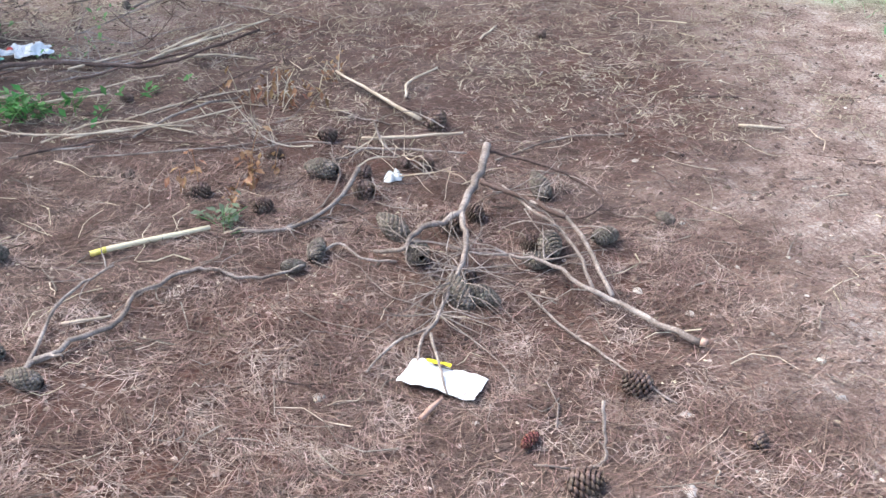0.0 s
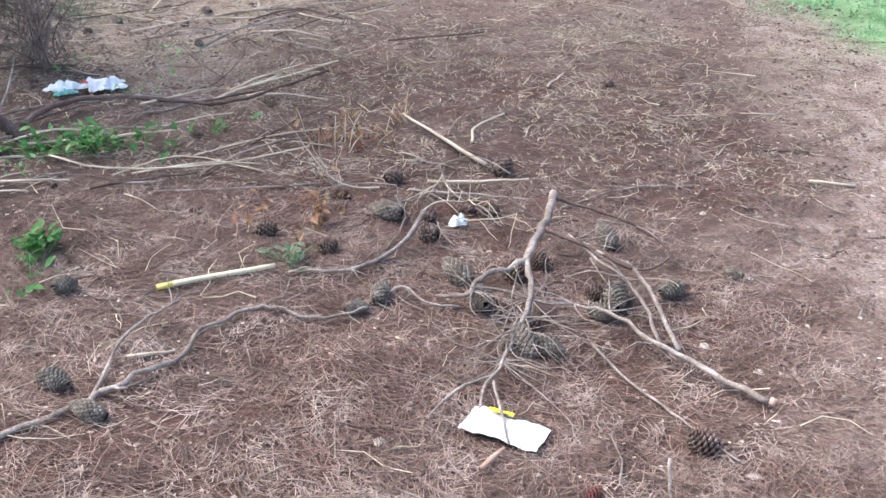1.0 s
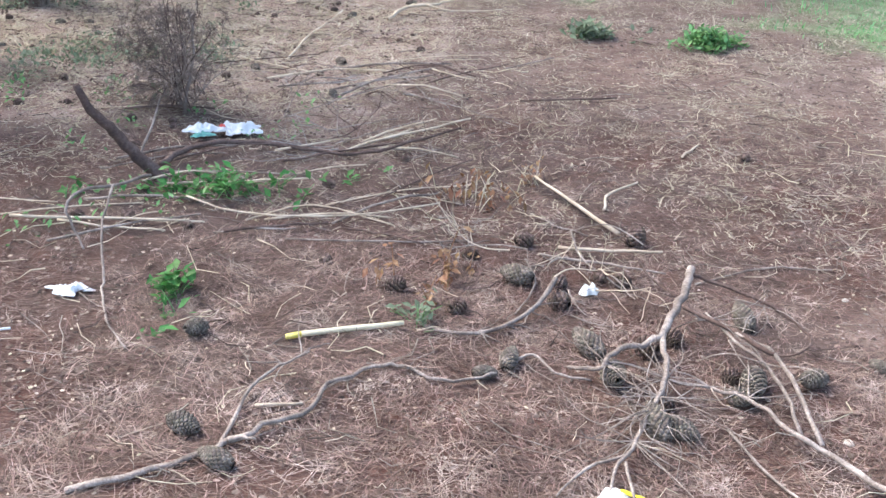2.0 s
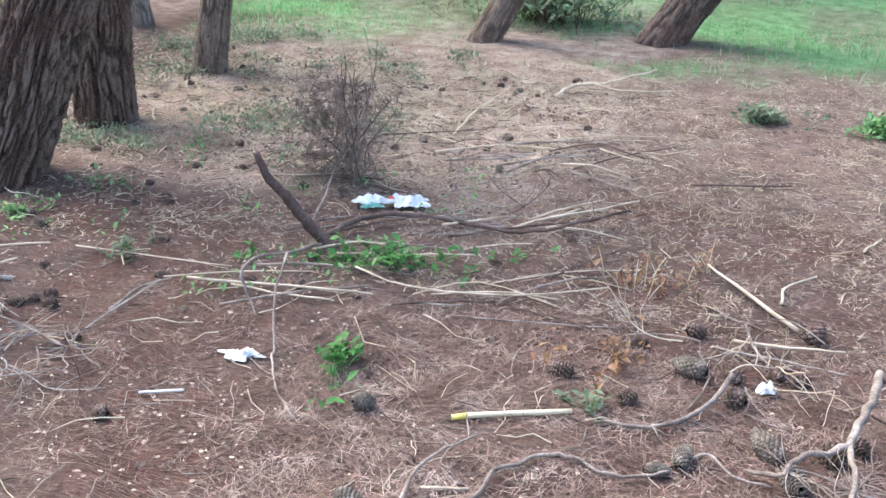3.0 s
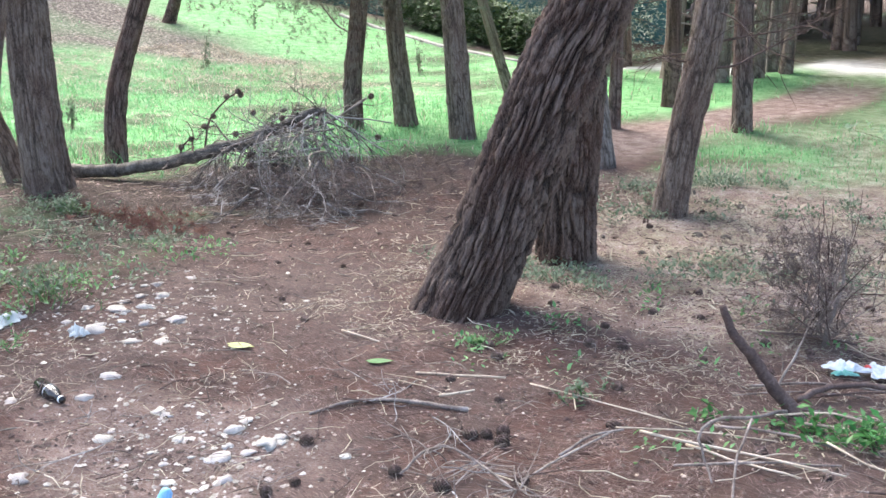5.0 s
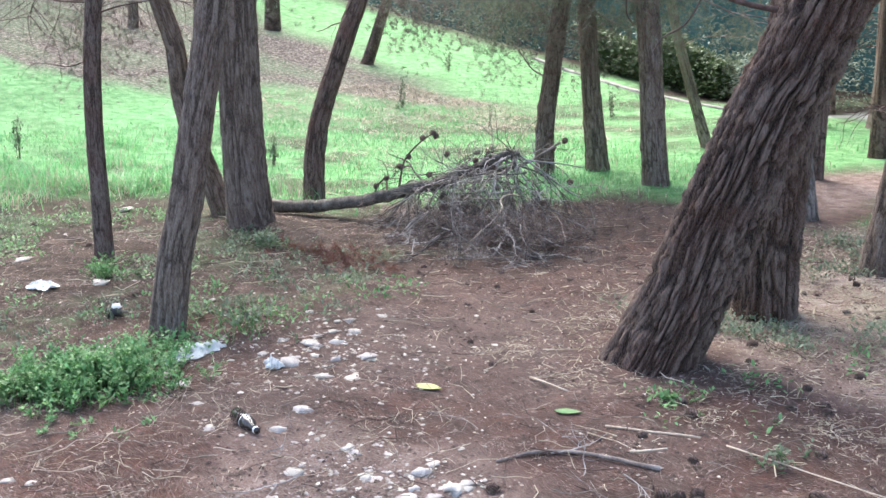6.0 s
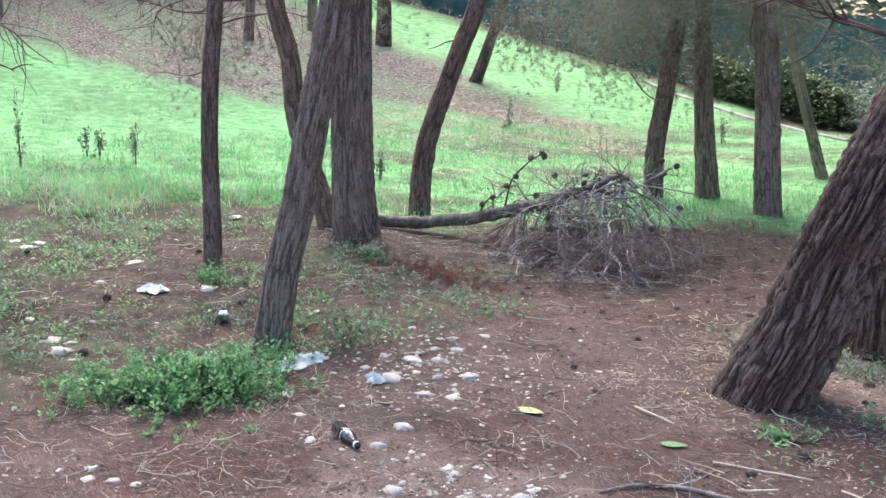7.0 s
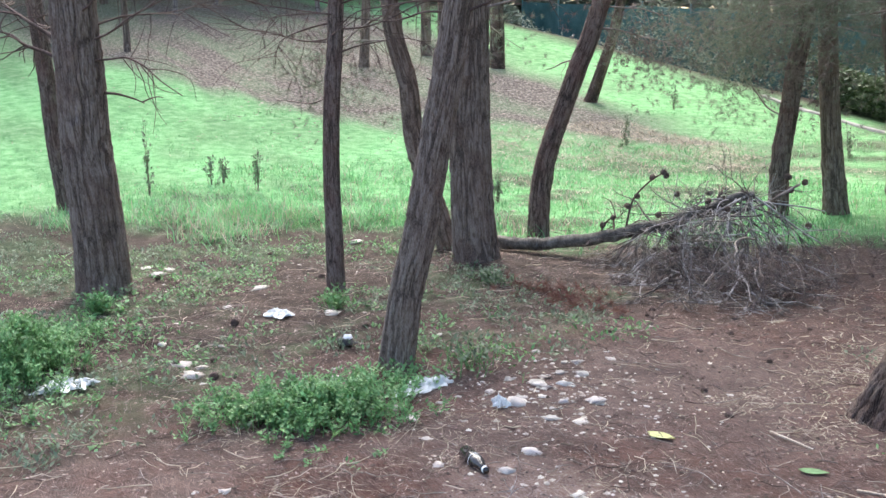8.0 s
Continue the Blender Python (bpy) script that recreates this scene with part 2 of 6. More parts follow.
def ground_material():
    m, nt, bsdf = nodes_of("needle_litter_ground")
    vec = coords(nt, "world")
    warp = node(nt, "ShaderNodeTexNoise", Scale=3.0, Detail=2.0)
    nt.links.new(vec, warp.inputs["Vector"])
    lay = []
    for turn, seed in ((0.35, 0.0), (1.35, 3.0), (2.4, 7.0)):
        add = nt.nodes.new("ShaderNodeVectorMath")
        add.operation = "MULTIPLY_ADD"
        nt.links.new(warp.outputs[1], add.inputs[0])
        add.inputs[1].default_value = (0.25, 0.25, 0)
        nt.links.new(vec, add.inputs[2])
        mp = nt.nodes.new("ShaderNodeMapping")
        mp.inputs["Rotation"].default_value, mp.inputs["Scale"].default_value, mp.inputs["Location"].default_value = (0, 0, turn), (14, 320, 1), (seed, seed, 0)
        nt.links.new(add.outputs[0], mp.inputs[0])
        lay.append(noise_of(nt, mp.outputs[0], 1.0, 3, 0.6))
    strands = maths(nt, "MAXIMUM", maths(nt, "MAXIMUM", lay[0], lay[1]), lay[2])
    broad, mid = noise_of(nt, vec, 0.9, 4), noise_of(nt, vec, 7, 4, 0.6)
    crumbs = noise_of(nt, vec, 90, 4, 0.7)
    tone = ramp(nt, strands, [(0.44, (0.02, 0.011, 0.009)), (0.57, (0.105, 0.06, 0.049)), (0.72, (0.31, 0.225, 0.19))])
    red = mixed(nt, ramp(nt, mid, [(0.42, (0, 0, 0)), (0.66, (1, 1, 1))]), tone, (0.19, 0.085, 0.062), "MIX")
    red = mixed(nt, 0.45, tone, red)
    grey = mixed(nt, ramp(nt, broad, [(0.42, (0, 0, 0)), (0.6, (0.6, 0.6, 0.6))]), red, mixed(nt, 0.6, tone, (0.2, 0.16, 0.14)))
    soil = mixed(nt, ramp(nt, crumbs, [(0.5, (0, 0, 0)), (0.72, (0.7, 0.7, 0.7))]), grey, (0.075, 0.05, 0.042))
    pale_floor = nt.nodes.new("ShaderNodeAttribute")
    pale_floor.attribute_name = "bare"
    # pale earth: trodden ground, and brightness painted into the far floor
    earth = ramp(nt, maths(nt, "ADD", maths(nt, "MULTIPLY", crumbs, 0.6), maths(nt, "MULTIPLY", mid, 0.4)), [(0.36, (0.12, 0.08, 0.066)), (0.5, (0.34, 0.245, 0.21)), (0.63, (0.6, 0.52, 0.465))])
    soil = mixed(nt, pale_floor.outputs["Fac"], soil, earth)
    rot = nt.nodes.new("ShaderNodeAttribute")
    rot.attribute_name = "humus"
    humus = ramp(nt, maths(nt, "ADD", maths(nt, "MULTIPLY", crumbs, 0.55), maths(nt, "MULTIPLY", mid, 0.45)), [(0.36, (0.018, 0.013, 0.01)), (0.52, (0.058, 0.042, 0.033)), (0.68, (0.19, 0.15, 0.125))])
    soil = mixed(nt, rot.outputs["Fac"], soil, humus)
    way = nt.nodes.new("ShaderNodeAttribute")
    way.attribute_name = "road"
    # road colour raised to near white in place of the sun on it
    soil = mixed(nt, way.outputs["Fac"], soil, ramp(nt, mid, [(0.35, (0.6, 0.59, 0.56)), (0.6, (0.74, 0.73, 0.7))]))
    cover = nt.nodes.new("ShaderNodeAttribute")
    cover.attribute_name = "green"
    blades = ramp(nt, maths(nt, "ADD", maths(nt, "MULTIPLY", mid, 0.5), maths(nt, "MULTIPLY", crumbs, 0.5)), [(0.35, (0.085, 0.23, 0.085)), (0.5, (0.19, 0.44, 0.17)), (0.66, (0.33, 0.58, 0.3))])
    dead = nt.nodes.new("ShaderNodeAttribute")
    dead.attribute_name = "dead"
    leafy = ramp(nt, noise_of(nt, vec, 22, 5, 0.7), [(0.38, (0.042, 0.035, 0.028)), (0.52, (0.14, 0.117, 0.097)), (0.64, (0.36, 0.32, 0.28))])
    col = mixed(nt, cover.outputs["Fac"], soil, blades)
    col = mixed(nt, dead.outputs["Fac"], col, leafy)
    nt.links.new(col, bsdf.inputs["Base Color"])
    bsdf.inputs["Roughness"].default_value = 0.95
    bsdf.inputs["Specular IOR Level"].default_value = 0.15
    bumped(nt, bsdf, maths(nt, "ADD", strands, maths(nt, "MULTIPLY", crumbs, 0.7)), 0.9, 0.014)
    return m


def bark_material(name, furrow_shade, plate, pale, red):
    m, nt, bsdf = nodes_of(name)
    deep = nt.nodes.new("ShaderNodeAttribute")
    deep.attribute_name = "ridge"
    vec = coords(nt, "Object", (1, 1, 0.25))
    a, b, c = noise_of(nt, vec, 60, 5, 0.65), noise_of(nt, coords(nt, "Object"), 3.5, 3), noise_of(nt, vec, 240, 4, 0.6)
    # relief mask drives colour: furrows go near black, crease shade painted over dark bark
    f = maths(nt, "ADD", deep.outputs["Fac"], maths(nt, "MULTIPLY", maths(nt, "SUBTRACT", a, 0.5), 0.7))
    col = ramp(nt, f, [(0.12, furrow_shade), (0.45, plate), (0.85, pale)])
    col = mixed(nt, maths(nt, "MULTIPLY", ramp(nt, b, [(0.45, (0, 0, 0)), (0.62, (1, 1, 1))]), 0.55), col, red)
    col = mixed(nt, 0.35, col, ramp(nt, c, [(0.4, furrow_shade), (0.6, pale)]))
    nt.links.new(col, bsdf.inputs["Base Color"])
    bsdf.inputs["Roughness"].default_value = 0.92
    bsdf.inputs["Specular IOR Level"].default_value = 0.2
    bumped(nt, bsdf, maths(nt, "ADD", a, maths(nt, "MULTIPLY", c, 0.5)), 1.0, 0.014)
    return m


GROUND = ground_material()
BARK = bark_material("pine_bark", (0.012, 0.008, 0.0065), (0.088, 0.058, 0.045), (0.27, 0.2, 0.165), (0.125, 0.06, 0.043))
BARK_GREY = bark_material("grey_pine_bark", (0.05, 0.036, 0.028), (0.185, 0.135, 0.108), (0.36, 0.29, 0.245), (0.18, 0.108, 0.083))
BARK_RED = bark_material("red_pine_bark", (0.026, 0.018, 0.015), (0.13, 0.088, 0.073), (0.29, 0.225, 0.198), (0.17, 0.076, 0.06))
# lighter copy of the grey bark; on distant trunks the paleness paints in haze
BARK_PALE_HAZED = bark_material("hazed_pale_pine_bark", (0.06, 0.05, 0.043), (0.22, 0.185, 0.16), (0.4, 0.35, 0.32), (0.2, 0.15, 0.125))
NEEDLE = surface("dry_pine_needle", (0.08, 0.046, 0.036), (0.195, 0.13, 0.107), (0.42, 0.335, 0.295), 6, 60, 0.75, 0, vary="island", amount=1.2)
GREY_TWIG = surface("weathered_grey_twig", (0.075, 0.06, 0.05), (0.225, 0.185, 0.157), (0.48, 0.42, 0.37), 12, 150, 0.88, 0.4, 0.003, amount=0.3)
HEAP_TWIG = surface("lichen_grey_twig", (0.09, 0.082, 0.077), (0.28, 0.257, 0.243), (0.56, 0.53, 0.51), 8, 90, 0.9, 0.4, 0.003, amount=0.6)
LOG_BARK = surface("grey_log_bark", (0.035, 0.03, 0.027), (0.11, 0.094, 0.083), (0.26, 0.23, 0.21), 16, 70, 0.92, 1.0, 0.02, amount=0.0)
PALE_TWIG = surface("pale_dry_reed", (0.28, 0.22, 0.15), (0.5, 0.42, 0.31), (0.68, 0.6, 0.48), 10, 120, 0.75, 0.3, 0.002, amount=0.5)
BROWN_TWIG = surface("dark_brown_branch", (0.04, 0.028, 0.024), (0.1, 0.068, 0.055), (0.2, 0.15, 0.125), 10, 110, 0.9, 0.6, 0.004, amount=0.3)
CUT_WOOD = surface("cut_wood", (0.28, 0.16, 0.12), (0.42, 0.27, 0.21), (0.58, 0.42, 0.34), 40, 200, 0.8, 0.2, vary="")
CANE = surface("yellow_cane", (0.42, 0.33, 0.2), (0.62, 0.53, 0.36), (0.74, 0.66, 0.48), 6, 90, 0.55, 0.2, 0.001, vary="")
CANE_TIP = surface("bright_yellow_cane_end", (0.55, 0.42, 0.05), (0.7, 0.57, 0.1), (0.78, 0.68, 0.25), 20, 90, 0.55, 0.1, 0.001, vary="")
CONE_GREY = surface("grey_cone_scale", (0.05, 0.042, 0.034), (0.145, 0.12, 0.098), (0.31, 0.265, 0.225), 30, 180, 0.85, 0.4, 0.002, amount=0.45)
CONE_BROWN = surface("brown_cone_scale", (0.04, 0.027, 0.022), (0.11, 0.075, 0.06), (0.25, 0.19, 0.16), 30, 180, 0.8, 0.4, 0.002, amount=0.5)
CONE_CORE = surface("cone_core", (0.028, 0.021, 0.018), (0.05, 0.038, 0.032), (0.08, 0.062, 0.053), 30, 120, 0.9, 0.3, 0.002, vary="")
CONE_RED = surface("rotten_red_cone", (0.08, 0.03, 0.024), (0.17, 0.07, 0.055), (0.26, 0.13, 0.1), 30, 180, 0.85, 0.4, 0.002, amount=0.4)
STONE = surface("pale_limestone", (0.27, 0.23, 0.19), (0.5, 0.45, 0.4), (0.76, 0.725, 0.68), 14, 80, 0.85, 0.5, 0.004, vary="object", amount=0.35)
GRAVEL = surface("pale_gravel", (0.22, 0.185, 0.15), (0.44, 0.385, 0.335), (0.7, 0.655, 0.6), 20, 120, 0.88, 0.3, 0.003, amount=0.6)
CHIP = surface("bark_crumb", (0.05, 0.03, 0.025), (0.17, 0.12, 0.1), (0.42, 0.36, 0.32), 12, 60, 0.9, 0.3, 0.002, amount=1.6)
GRASS = surface("grass_blade", (0.085, 0.235, 0.085), (0.18, 0.43, 0.17), (0.31, 0.56, 0.29), 3, 30, 0.6, 0, amount=0.6, thin=0.35)
DRY_GRASS = surface("dry_grass_blade", (0.24, 0.2, 0.14), (0.42, 0.36, 0.27), (0.6, 0.54, 0.44), 3, 30, 0.75, 0, amount=0.5, thin=0.25)
WEED = surface("weed_leaf", (0.075, 0.17, 0.06), (0.15, 0.31, 0.115), (0.25, 0.43, 0.19), 5, 40, 0.55, 0, amount=0.7, thin=0.3)
GREY_WEED = surface("grey_green_leaf", (0.09, 0.125, 0.075), (0.17, 0.22, 0.14), (0.29, 0.34, 0.24), 5, 40, 0.7, 0, amount=0.6, thin=0.25)
BRAMBLE = surface("bramble_leaf", (0.03, 0.1, 0.025), (0.06, 0.19, 0.045), (0.11, 0.28, 0.08), 8, 60, 0.5, 0.2, 0.002, amount=0.5, thin=0.3)
DEAD_LEAF = surface("dead_orange_leaf", (0.12, 0.055, 0.03), (0.26, 0.14, 0.075), (0.46, 0.33, 0.21), 12, 80, 0.75, 0.3, 0.002, amount=0.7, thin=0.25)
YELLOW_LEAF = surface("yellowing_leaf", (0.42, 0.44, 0.14), (0.56, 0.58, 0.24), (0.68, 0.69, 0.38), 12, 80, 0.6, 0.2, 0.002, vary="", thin=0.2)
PINE_TUFT = surface("green_pine_needle", (0.025, 0.05, 0.018), (0.06, 0.1, 0.035), (0.11, 0.15, 0.06), 2, 20, 0.6, 0, amount=0.6, thin=0.2)
DRY_TUFT = surface("dead_pine_needle", (0.075, 0.055, 0.047), (0.16, 0.122, 0.107), (0.28, 0.225, 0.2), 3, 20, 0.8, 0, amount=0.6, thin=0.15)
SAGE_TUFT = surface("faded_green_pine_needle", (0.085, 0.1, 0.07), (0.18, 0.2, 0.14), (0.3, 0.32, 0.24), 3, 20, 0.75, 0, amount=0.6, thin=0.2)
RUST_TUFT = surface("rusty_pine_needle", (0.12, 0.055, 0.04), (0.22, 0.11, 0.08), (0.33, 0.19, 0.15), 3, 20, 0.8, 0, amount=0.5, thin=0.1)
FAR_LEAF = surface("far_wood_leaf", (0.09, 0.13, 0.09), (0.2, 0.26, 0.195), (0.38, 0.44, 0.35), 1, 8, 0.6, 0, amount=0.9, thin=0.3)
PAPER = surface("white_paper", (0.66, 0.66, 0.68), (0.78, 0.78, 0.8), (0.84, 0.84, 0.86), 12, 70, 0.6, 0.5, 0.004, vary="")
YELLOW_PRINT = surface("yellow_print", (0.6, 0.48, 0.02), (0.75, 0.62, 0.04), (0.8, 0.68, 0.1), 20, 80, 0.5, 0.1, vary="")
BLACK_PRINT = surface("black_print", (0.02, 0.02, 0.02), (0.035, 0.035, 0.035), (0.06, 0.06, 0.06), 20, 80, 0.5, 0.1, vary="")
RAG = surface("white_cloth", (0.55, 0.56, 0.57), (0.74, 0.75, 0.76), (0.82, 0.83, 0.84), 14, 200, 0.9, 0.6, 0.004, vary="")
TEAL_PRINT = surface("teal_print", (0.1, 0.32, 0.26), (0.2, 0.45, 0.38), (0.35, 0.58, 0.5), 30, 90, 0.8, 0.2, vary="")
RED_PRINT = surface("red_print", (0.45, 0.05, 0.05), (0.6, 0.1, 0.09), (0.68, 0.2, 0.18), 30, 90, 0.8, 0.2, vary="")
PLASTIC = surface("white_plastic_film", (0.6, 0.64, 0.64), (0.76, 0.79, 0.79), (0.84, 0.86, 0.86), 10, 90, 0.25, 0.5, 0.006, vary="", thin=0.3, spec=0.5)
BLUE_PLASTIC = surface("sky_blue_plastic", (0.12, 0.36, 0.7), (0.22, 0.5, 0.82), (0.4, 0.64, 0.88), 12, 90, 0.4, 0.4, 0.004, vary="", spec=0.5)
GLASS_DARK = surface("dark_bottle", (0.012, 0.01, 0.01), (0.02, 0.016, 0.015), (0.035, 0.03, 0.028), 10, 90, 0.12, 0.0, vary="", spec=0.6)
FENCE_NET = surface("dark_green_netting", (0.03, 0.085, 0.085), (0.06, 0.145, 0.145), (0.095, 0.2, 0.195), 2, 40, 0.8, 0.2, vary="")
LAUREL = surface("laurel_leaf", (0.12, 0.19, 0.11), (0.25, 0.35, 0.22), (0.4, 0.49, 0.36), 4, 40, 0.5, 0, amount=0.6, thin=0.4)
KERB = surface("pale_concrete", (0.13, 0.125, 0.11), (0.24, 0.225, 0.205), (0.36, 0.34, 0.31), 4, 60, 0.9, 0.3, 0.004, "world", vary="")

# ---- the ground ----
def axis(a, b, fine, far):
    core = np.arange(a, b + 1e-6, fine)
    out = np.cumsum(fine * 1.14 ** np.arange(1, 200))
    out = out[out < far]
    return np.concatenate([a - out[::-1], core, b + out])


gx, gy = axis(-8.5, 1.8, 0.035, 600), axis(1.0, 7.0, 0.035, 600)
X, Y = np.meshgrid(gx, gy, indexing="ij")
xs, ys = X.ravel(), Y.ravel()
i, j = np.meshgrid(np.arange(len(gx) - 1), np.arange(len(gy) - 1), indexing="ij")
n = len(gy)
ground_mesh = make_mesh("ground", np.stack([xs, ys, gz(xs, ys)], -1), np.stack([i * n + j, (i + 1) * n + j, (i + 1) * n + j + 1, i * n + j + 1], -1).reshape(-1, 4), None, True)
for key, values in (("green", np.maximum(grass_cover(xs, ys) * (0.55 + 0.45 * vn(xs, ys, 0.5, 4)), 0.14 * step(0.45, 0.75, 0.6 * vn(xs, ys, 0.5, 3) + 0.4 * vn(xs, ys, 0.12, 5)) * step(-5.2, -6.4, xs) * step(5.5, 4.5, ys))), ("dead", litter_cover(xs, ys)), ("bare", pale_floor_cover(xs, ys)), ("road", road_cover(xs, ys)), ("humus", 0.92 * step(-5.2, -6.8, xs + 0.8 * (vn(xs, ys, 0.6, 5) - 0.5)))):
    ground_mesh.attributes.new(key, "FLOAT", "POINT").data.foreach_set("value", values.astype(np.float32))
thing("ground", "reddish-brown wood floor matted with dry pine needles, rising to a grassy bank", "ground", "", "structure", ground_mesh, None, GROUND)


def P(x, y, h=0.0):
    return (x, y, float(gz(x, y)) + h)


def lift(pts):
    """Points given as x, y and height above the ground, as places."""
    return np.array([P(x, y, h) for x, y, h in pts])


# ---- trees ----
def bark_trunk(name, axis_pts, r0, r1, top, depth, plates, sides, fine, material, parent, flare=0.35):
    """A furrowed trunk along axis points (local, from the base up), finely cut below 'fine' metres."""
    line = smooth_line(axis_pts, 12)
    length = np.concatenate([[0], np.cumsum(np.linalg.norm(np.diff(line, axis=0), axis=1))])
    total = length[-1]
    s = np.concatenate([np.arange(0, min(fine, total), 0.022), np.arange(fine, total, 0.3), [total]])
    c = np.stack([np.interp(s, length, line[:, k]) for k in range(3)], -1)
    d = np.gradient(c, axis=0)
    d /= np.linalg.norm(d, axis=1)[:, None]
    a = np.cross(d, (0, 1.0, 0))
    a /= np.linalg.norm(a, axis=1)[:, None]
    b = np.cross(d, a)
    ang = np.linspace(0, 2 * np.pi, sides, endpoint=False)
    S, A = np.meshgrid(s, ang, indexing="ij")
    k = rng.integers(0, 500)
    warp = 0.5 * (vn(S * 3.0, np.cos(A) * 2 + k, 1, 1) - 0.5) + 0.25 * (vn(S * 9.0, np.sin(A) * 3 + k, 1, 2) - 0.5)
    around = A / (2 * np.pi) * plates
    tall = 3.0 if sides > 160 else 5.0
    lane = (around + warp * 1.35) % plates
    mix = step(plates - 1, plates, lane)
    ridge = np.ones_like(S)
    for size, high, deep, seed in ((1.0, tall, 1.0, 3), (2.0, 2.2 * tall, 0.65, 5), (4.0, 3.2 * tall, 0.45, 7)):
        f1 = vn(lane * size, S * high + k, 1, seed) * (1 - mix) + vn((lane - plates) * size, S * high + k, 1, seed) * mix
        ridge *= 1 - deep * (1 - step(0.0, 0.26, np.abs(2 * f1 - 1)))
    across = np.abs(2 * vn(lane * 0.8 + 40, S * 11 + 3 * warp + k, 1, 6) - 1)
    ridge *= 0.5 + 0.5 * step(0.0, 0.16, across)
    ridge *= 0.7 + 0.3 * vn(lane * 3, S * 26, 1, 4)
    r = np.interp(S, [0, total], [r0, r1]) * (1 + flare * (0.6 * np.exp(-S / 0.14) + 0.55 * np.exp(-S / 0.4)) * (0.7 + 0.6 * vn(np.cos(A) * 1.6 + k, np.sin(A) * 1.6, 1, 6)))
    r = r * (1 + 0.12 * (vn(np.cos(A) + k, np.sin(A) + S * 1.2, 1, 7) - 0.5)) - depth * (0.5 - ridge) + 0.5 * depth * (vn(lane * 3, S * 45, 1, 2) - 0.5)
    for _ in range(6):
        a0, h0 = rng.uniform(0, 6.28), rng.uniform(0.3, 2.2)
        r = r + 0.13 * r0 * np.exp(-((np.angle(np.exp(1j * (A - a0)))) ** 2 / 0.09 + (S - h0) ** 2 / 0.0016))
    v = c[:, None] + r[..., None] * (np.cos(A)[..., None] * a[:, None] + np.sin(A)[..., None] * b[:, None])
    m = len(s)
    i, j = np.meshgrid(np.arange(m - 1), np.arange(sides), indexing="ij")
    q = np.stack([i * sides + j, i * sides + (j + 1) % sides, (i + 1) * sides + (j + 1) % sides, (i + 1) * sides + j], -1).reshape(-1, 4)
    me = make_mesh(name, v, q[:, ::-1], None, True)
    # the furrow relief is kept as a mask that darkens the creases in colour
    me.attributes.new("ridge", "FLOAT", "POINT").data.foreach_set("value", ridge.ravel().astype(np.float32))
    return part(name, me, material, parent), line


def tufts(geo, centres, needles, length, width):
    """Brush-like bundles of needles."""
    c = np.repeat(np.asarray(centres, float), needles, axis=0)
    n = len(c)
    d = rng.normal(size=(n, 3))
    d /= np.linalg.norm(d, axis=1)[:, None]
    o = np.cross(d, rng.normal(size=(n, 3)))
    o /= np.linalg.norm(o, axis=1)[:, None] + 1e-9
    ln = length * rng.uniform(0.6, 1.2, n)[:, None]
    v = np.stack([c - o * width, c + o * width, c + d * ln], 1).reshape(-1, 3)
    return geo.add(v, None, np.arange(n * 3).reshape(-1, 3))


def crown_mesh(name, low, high, spread, limbs, per, needles, length, width):
    """Limbs and needle tufts of a pine crown, round a straight axis that starts at z = 0."""
    wood, green = Geo(), Geo()
    for k in range(limbs):
        z = low + (high - low) * (k + rng.random()) / limbs
        a = k * 2.4 + rng.random()
        out = spread * (1.0 - 0.55 * ((z - low) / (high - low)) ** 1.5) * rng.uniform(0.7, 1.15)
        end = np.array([math.cos(a) * out, math.sin(a) * out, z + rng.uniform(0.0, 0.9)])
        mid = np.array([math.cos(a + 0.15) * out * 0.5, math.sin(a + 0.15) * out * 0.5, z + rng.uniform(-0.1, 0.4)])
        line = smooth_line([(0, 0, z), mid, end], 6)
        tube(wood, line, [0.045, 0.012], 5)
        t = rng.uniform(0.3, 1.0, per)
        base = np.stack([np.interp(t * (len(line) - 1), np.arange(len(line)), line[:, q]) for q in range(3)], -1)
        tufts(green, base + rng.normal(size=(per, 3)) * (0.42, 0.42, 0.22), needles, length, width)
    return wood.mesh(name + "_limbs", True), green.mesh(name, False)


CROWNS = [crown_mesh("crown", 0, 4.6, 2.6, 17, 10, 22, 0.19, 0.0055) for _ in range(3)]


